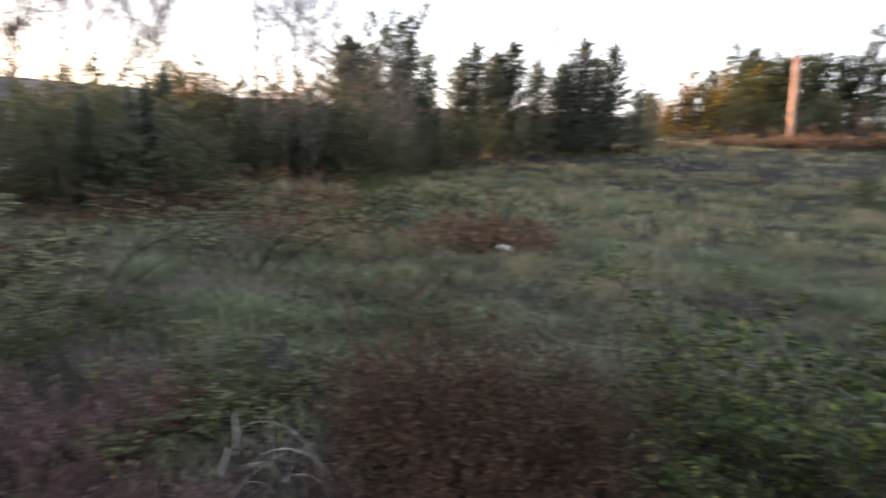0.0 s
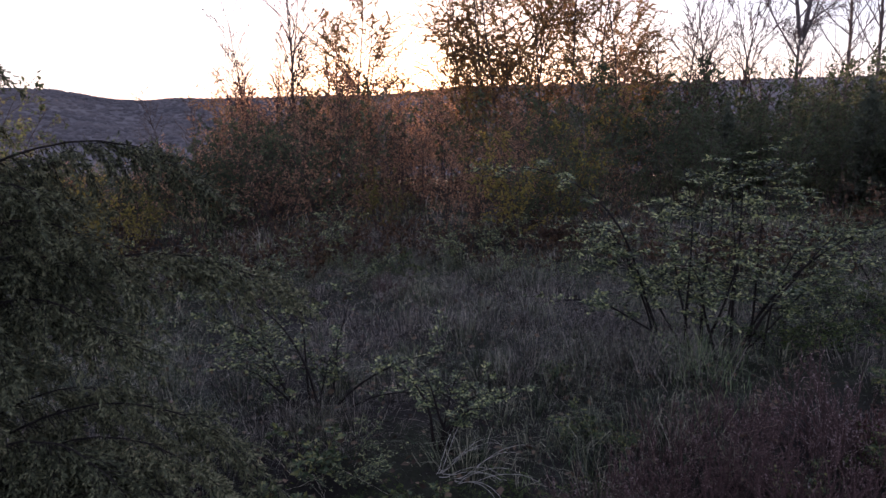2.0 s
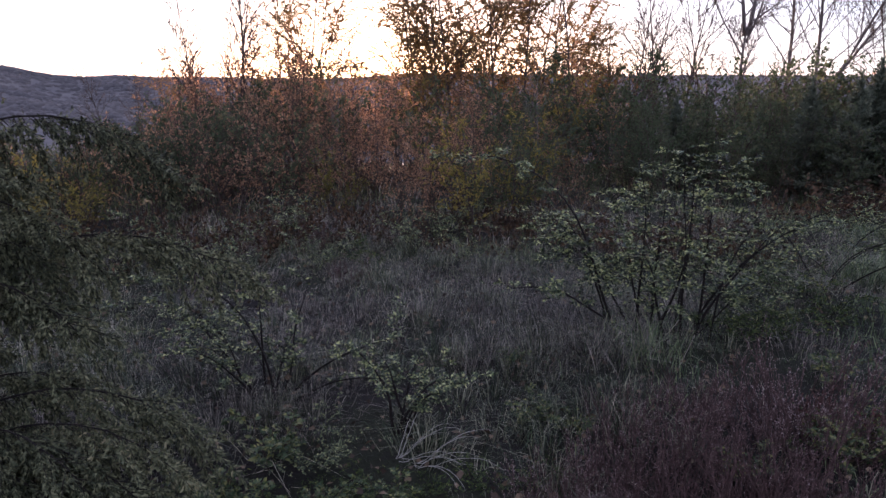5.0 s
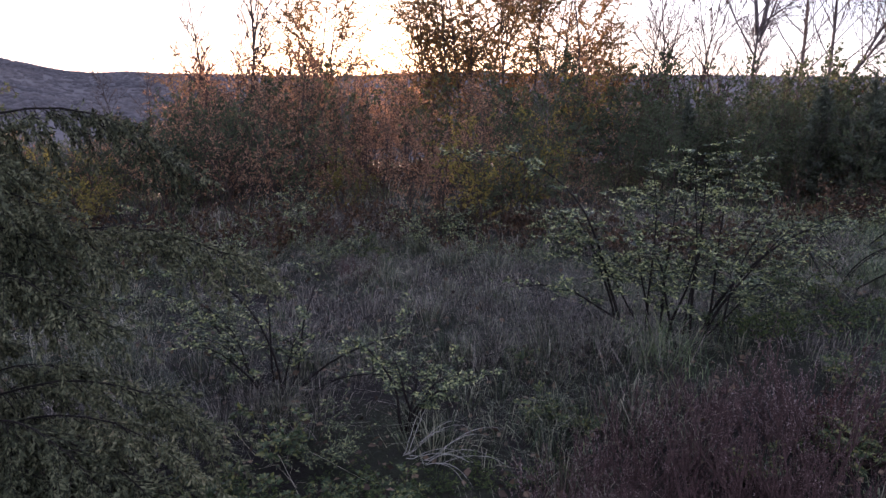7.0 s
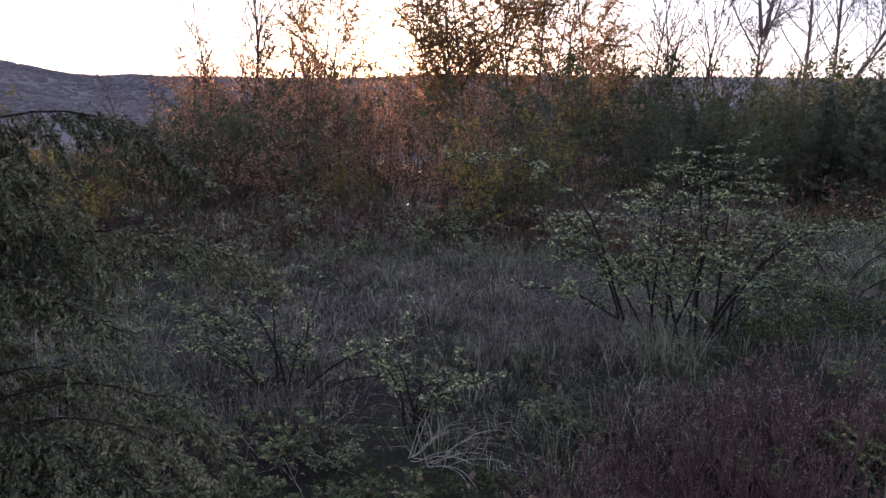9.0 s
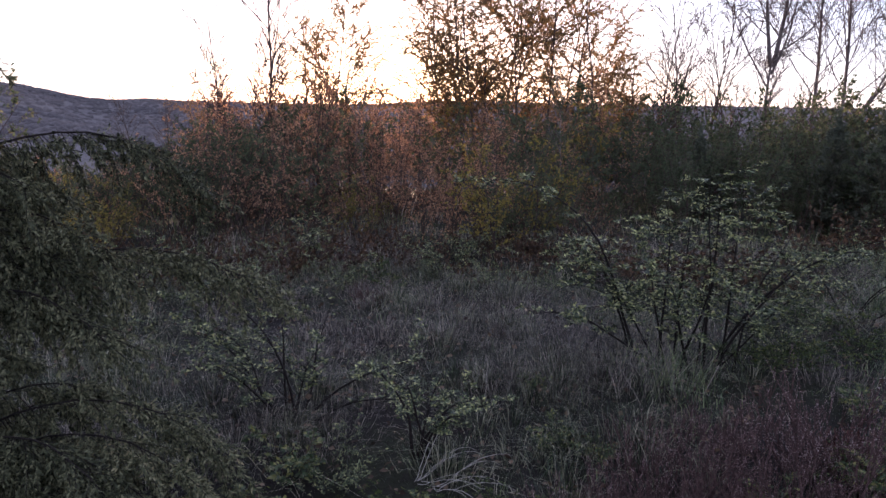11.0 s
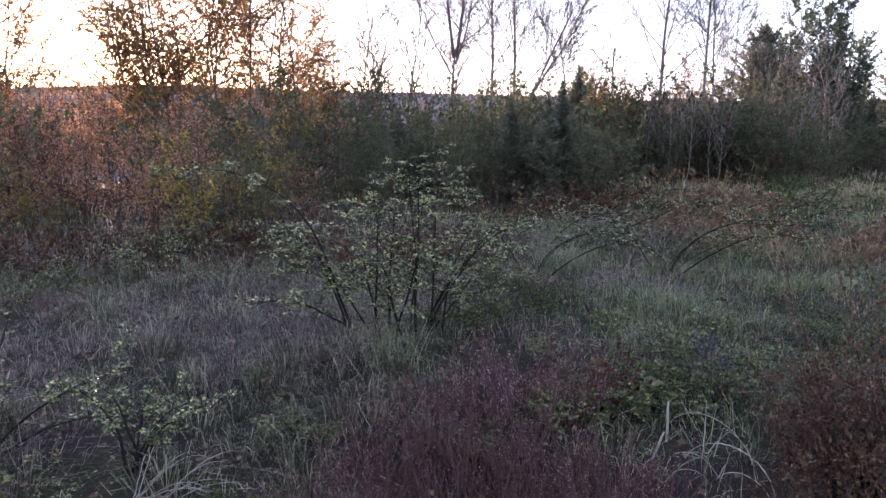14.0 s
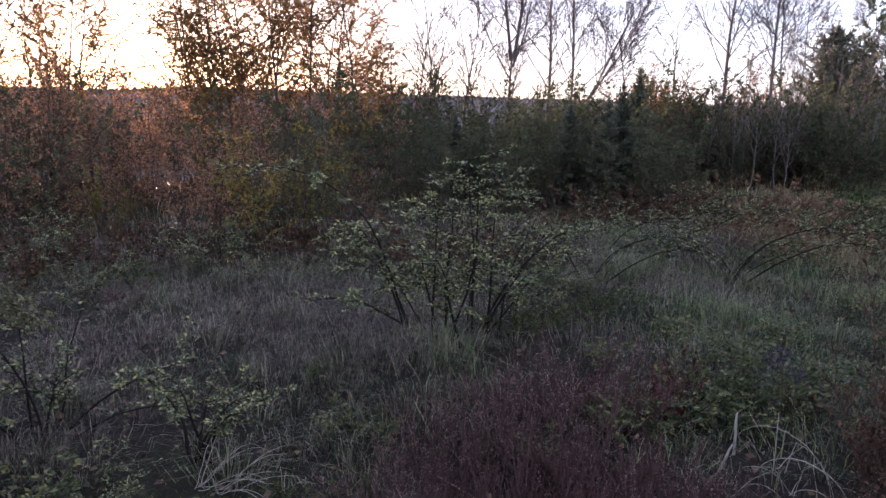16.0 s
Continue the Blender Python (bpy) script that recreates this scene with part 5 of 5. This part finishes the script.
def build_stalks(az, d, blades_, label="curled bleached dead stalks in the weeds"):
    """Long dead stalks from one root. blades_: heading in degrees (0 to the viewer's right), length, steepness, bend, radius."""
    rng = np.random.default_rng(int(-az * 10) + 700)
    x, y = polar(az, d)
    root = thing("dead_stalks", label, "stalks", "dead stalks", pose(x, y, land_z(x, y), 0, 0, az))
    for head, length, rise, fall, rad in blades_:
        b = Buf()
        st = arc(rng, (rng.normal() * 0.02, rng.normal() * 0.02, -0.02), radians(head), length, radians(rise), radians(fall), 14)
        st[:, 2] = np.maximum(st[:, 2], 0.012)
        tube(b, st, np.r_[np.linspace(rad, rad * 0.9, 8), np.linspace(rad * 0.85, rad * 0.3, 7)], 5)
        part("stalk", b.mesh("stalk", M_DEADWOOD, True), root)


def build_straws():
    rng = np.random.default_rng(61)
    build_stalks(-55.2, 2.95, [(180, 0.62, 84, 175, 0.0016), (150, 0.4, 80, 150, 0.0012)])
    build_stalks(-56.9, 2.8, [(182, 0.56, 86, 165, 0.0026), (186, 0.34, 78, 150, 0.0022)])
    build_stalks(-56.6, 3.05, [(0, 0.34, 66, 75, 0.002), (8, 0.30, 58, 70, 0.0018), (20, 0.26, 70, 95, 0.0018)])
    build_stalks(-51.3, 3.1, [(100, 0.30, 88, 12, 0.0024), (60, 0.18, 80, 30, 0.0024), (20, 0.2, 70, 40, 0.002)])
    build_stalks(-54.0, 2.6, [(176, 0.26, 70, 160, 0.0018), (30, 0.24, 60, 130, 0.002), (200, 0.2, 50, 120, 0.0018)])
    for n in range(7):
        build_stalks(-46.0 - 2.1 * n, 2.45 + 0.55 * ((n * 0.618) % 1.0), [(rng.uniform(0, 360), rng.uniform(0.12, 0.3), rng.uniform(50, 85), rng.uniform(60, 170), 0.0013) for _ in range(3)])
    fan = [(-20 + 14 * k + rng.uniform(-10, 10), rng.uniform(0.3, 0.5), rng.uniform(35, 62), rng.uniform(85, 125), 0.0016) for k in range(7)]
    build_stalks(-1.6, 2.8, fan, "fan of drooping bleached grass stalks below a rose")
    build_stalks(-3.4, 2.75, [(h - 40, ln * 0.9, r0, f0, rr) for h, ln, r0, f0, rr in fan], "fan of drooping bleached grass stalks below a rose")
    build_stalks(-17.6, 4.35, [(170 - 25 * k, rng.uniform(0.35, 0.55), rng.uniform(30, 60), rng.uniform(70, 120), 0.0016) for k in range(7)], "tuft of bleached stalks bent over the heath")
    build_stalks(-20.4, 4.25, [(190 - 28 * k, rng.uniform(0.3, 0.5), rng.uniform(30, 60), rng.uniform(70, 120), 0.0016) for k in range(7)], "tuft of bleached stalks bent over the heath")


def build_seed_head(az, d, height, reach, rays, label, mat, closed=0.9):
    """A dead flower head: a stem, rays that rise from its top like a cup, and a dark tuft on each."""
    rng = np.random.default_rng(int(-az * 10))
    x, y = polar(az, d)
    root = thing("seed_head", label, "seed head", "seed heads", pose(x, y, land_z(x, y), 0, 0, az))
    stem, cup = Buf(), Buf()
    st = arc(rng, (0, 0, -0.03), rng.uniform(0, 6.28), height, radians(87), radians(8), 6)
    tube(stem, st, np.linspace(0.0032, 0.002, len(st)), 5)
    part("stem", stem.mesh("stem", M_TWIG, True), root)
    P, W = [], []
    for k in range(rays):
        ray = arc(rng, st[-1], k * 2.39996, reach * rng.uniform(0.7, 1.1), radians(rng.uniform(25, 70)), radians(-40 * closed), 4)
        tube(cup, ray, np.linspace(0.0016, 0.0009, len(ray)), 3)
        P.append(ray[-1] + rng.normal(size=(16, 3)) * reach * 0.10)
        W.append(rng.normal(size=(16, 3)) + [0, 0, 0.6])
    P, W = np.concatenate(P), np.concatenate(W)
    leaves(cup, P, W, rng.uniform(0.008, 0.016, len(P)), 0.5, 0.2, rng)
    part("umbel", cup.mesh("umbel", mat, True), root)


def build_tussocks():
    """Bent straw-coloured grass tussocks."""
    rng = np.random.default_rng(62)
    for n, (az, d, s) in enumerate([(-17.5, 4.3, 0.4), (-20.5, 4.1, 0.42), (-23, 4.2, 0.4), (-43, 8.6, 0.6), (-45.5, 8.2, 0.6), (-40.5, 8.0, 0.5), (-47.5, 9.0, 0.6), (-14.5, 4.7, 0.36), (-38.5, 6.8, 0.45), (-59, 8.6, 0.5)] + [(-36.5 - 1.5 * k, 7.2 + 2.6 * ((k * 0.618) % 1.0), 0.34 + 0.16 * ((k * 0.382) % 1.0)) for k in range(13)] + [(float(rng.uniform(-100, -46)), float(rng.uniform(5, 26)), float(rng.uniform(0.3, 0.55))) for _ in range(70)]):
        x, y = polar(az, d)
        m = 240
        b = Buf()
        q = rng.normal(size=(m, 2)) * 0.16
        way = rng.uniform(0, 6.28, m)
        blades(b, np.c_[q, np.full(m, -0.02)], np.c_[np.cos(way), np.sin(way), 0 * way] * rng.uniform(0.7, 2.1, m)[:, None], s * rng.uniform(0.6, 1.3, m), np.full(m, 0.0022 + 0.0002 * d), rng)
        ob = thing("grass_tussock", "", "", "", pose(x, y, land_z(x, y)))
        part("blade_growth", b.mesh("blade_growth", M_GREENGRASS if n % 3 == 2 else M_DRY if az > -46 else M_PALEGRASS), ob, kind="stuff")
        tagged(ob, "bent tussock of long green grass" if n % 3 == 2 else "bent tussock of dry straw-coloured grass", "grass tussock", "tussocks")


def build_stone():
    x, y = polar(-66.8, 9.15)
    bm = bmesh.new()
    bmesh.ops.create_icosphere(bm, subdivisions=2, radius=0.12)
    for v in bm.verts:
        v.co *= 1 + 0.22 * noise.noise(v.co * 9)
        v.co.z *= 0.6
    me = bpy.data.meshes.new("stone")
    bm.to_mesh(me)
    bm.free()
    me.materials.append(M_STONE)
    ob = new("stone", me)
    ob.matrix_basis = pose(x, y, land_z(x, y) + 0.1, 10, 5, 30)
    tagged(ob, "pale stone lying against the bracken heap", "stone")


def build_litter():
    """Fallen leaves caught in the grass."""
    rng = np.random.default_rng(77)
    x, y = spots(rng, 9000, 40, -100, 1.6, 9.0)
    b = Buf()
    leaves(b, np.c_[x, y, land(x, y) + rng.uniform(0.01, 0.09, len(x))], np.c_[rng.normal(size=(len(x), 2)), rng.normal(size=len(x)) * 0.3], rng.uniform(0.025, 0.05, len(x)), 0.7, 0.2, rng)
    tagged(new("leaf_litter", b.mesh("leaf_litter", M_LITTER)), "fallen brown leaves scattered through the grass", "leaf litter", kind="stuff")


build_litter()
build_stake(-48.0, 3.2, 0.21, -2, "short bleached wooden stake standing in the weeds")
build_stake(-47.0, 3.0, 0.14, 16, "short bleached stake leaning over in the weeds")
build_straws()
for row in ((-50.2, 3.5, 0.40, 0.075, 16), (-51.3, 3.55, 0.44, 0.07, 14), (-52.0, 3.45, 0.36, 0.06, 12)):
    build_seed_head(*row, "dark purplish dead flower head above the weeds", M_DARKHEAD, 0.5)
for row in ((-58.6, 3.4, 0.38, 0.11, 18), (-55.2, 3.6, 0.30, 0.08, 14)):
    build_seed_head(*row, "brown cup-shaped dead seed head on a stem", M_BROWNBUSH)
build_tussocks()
build_stone()
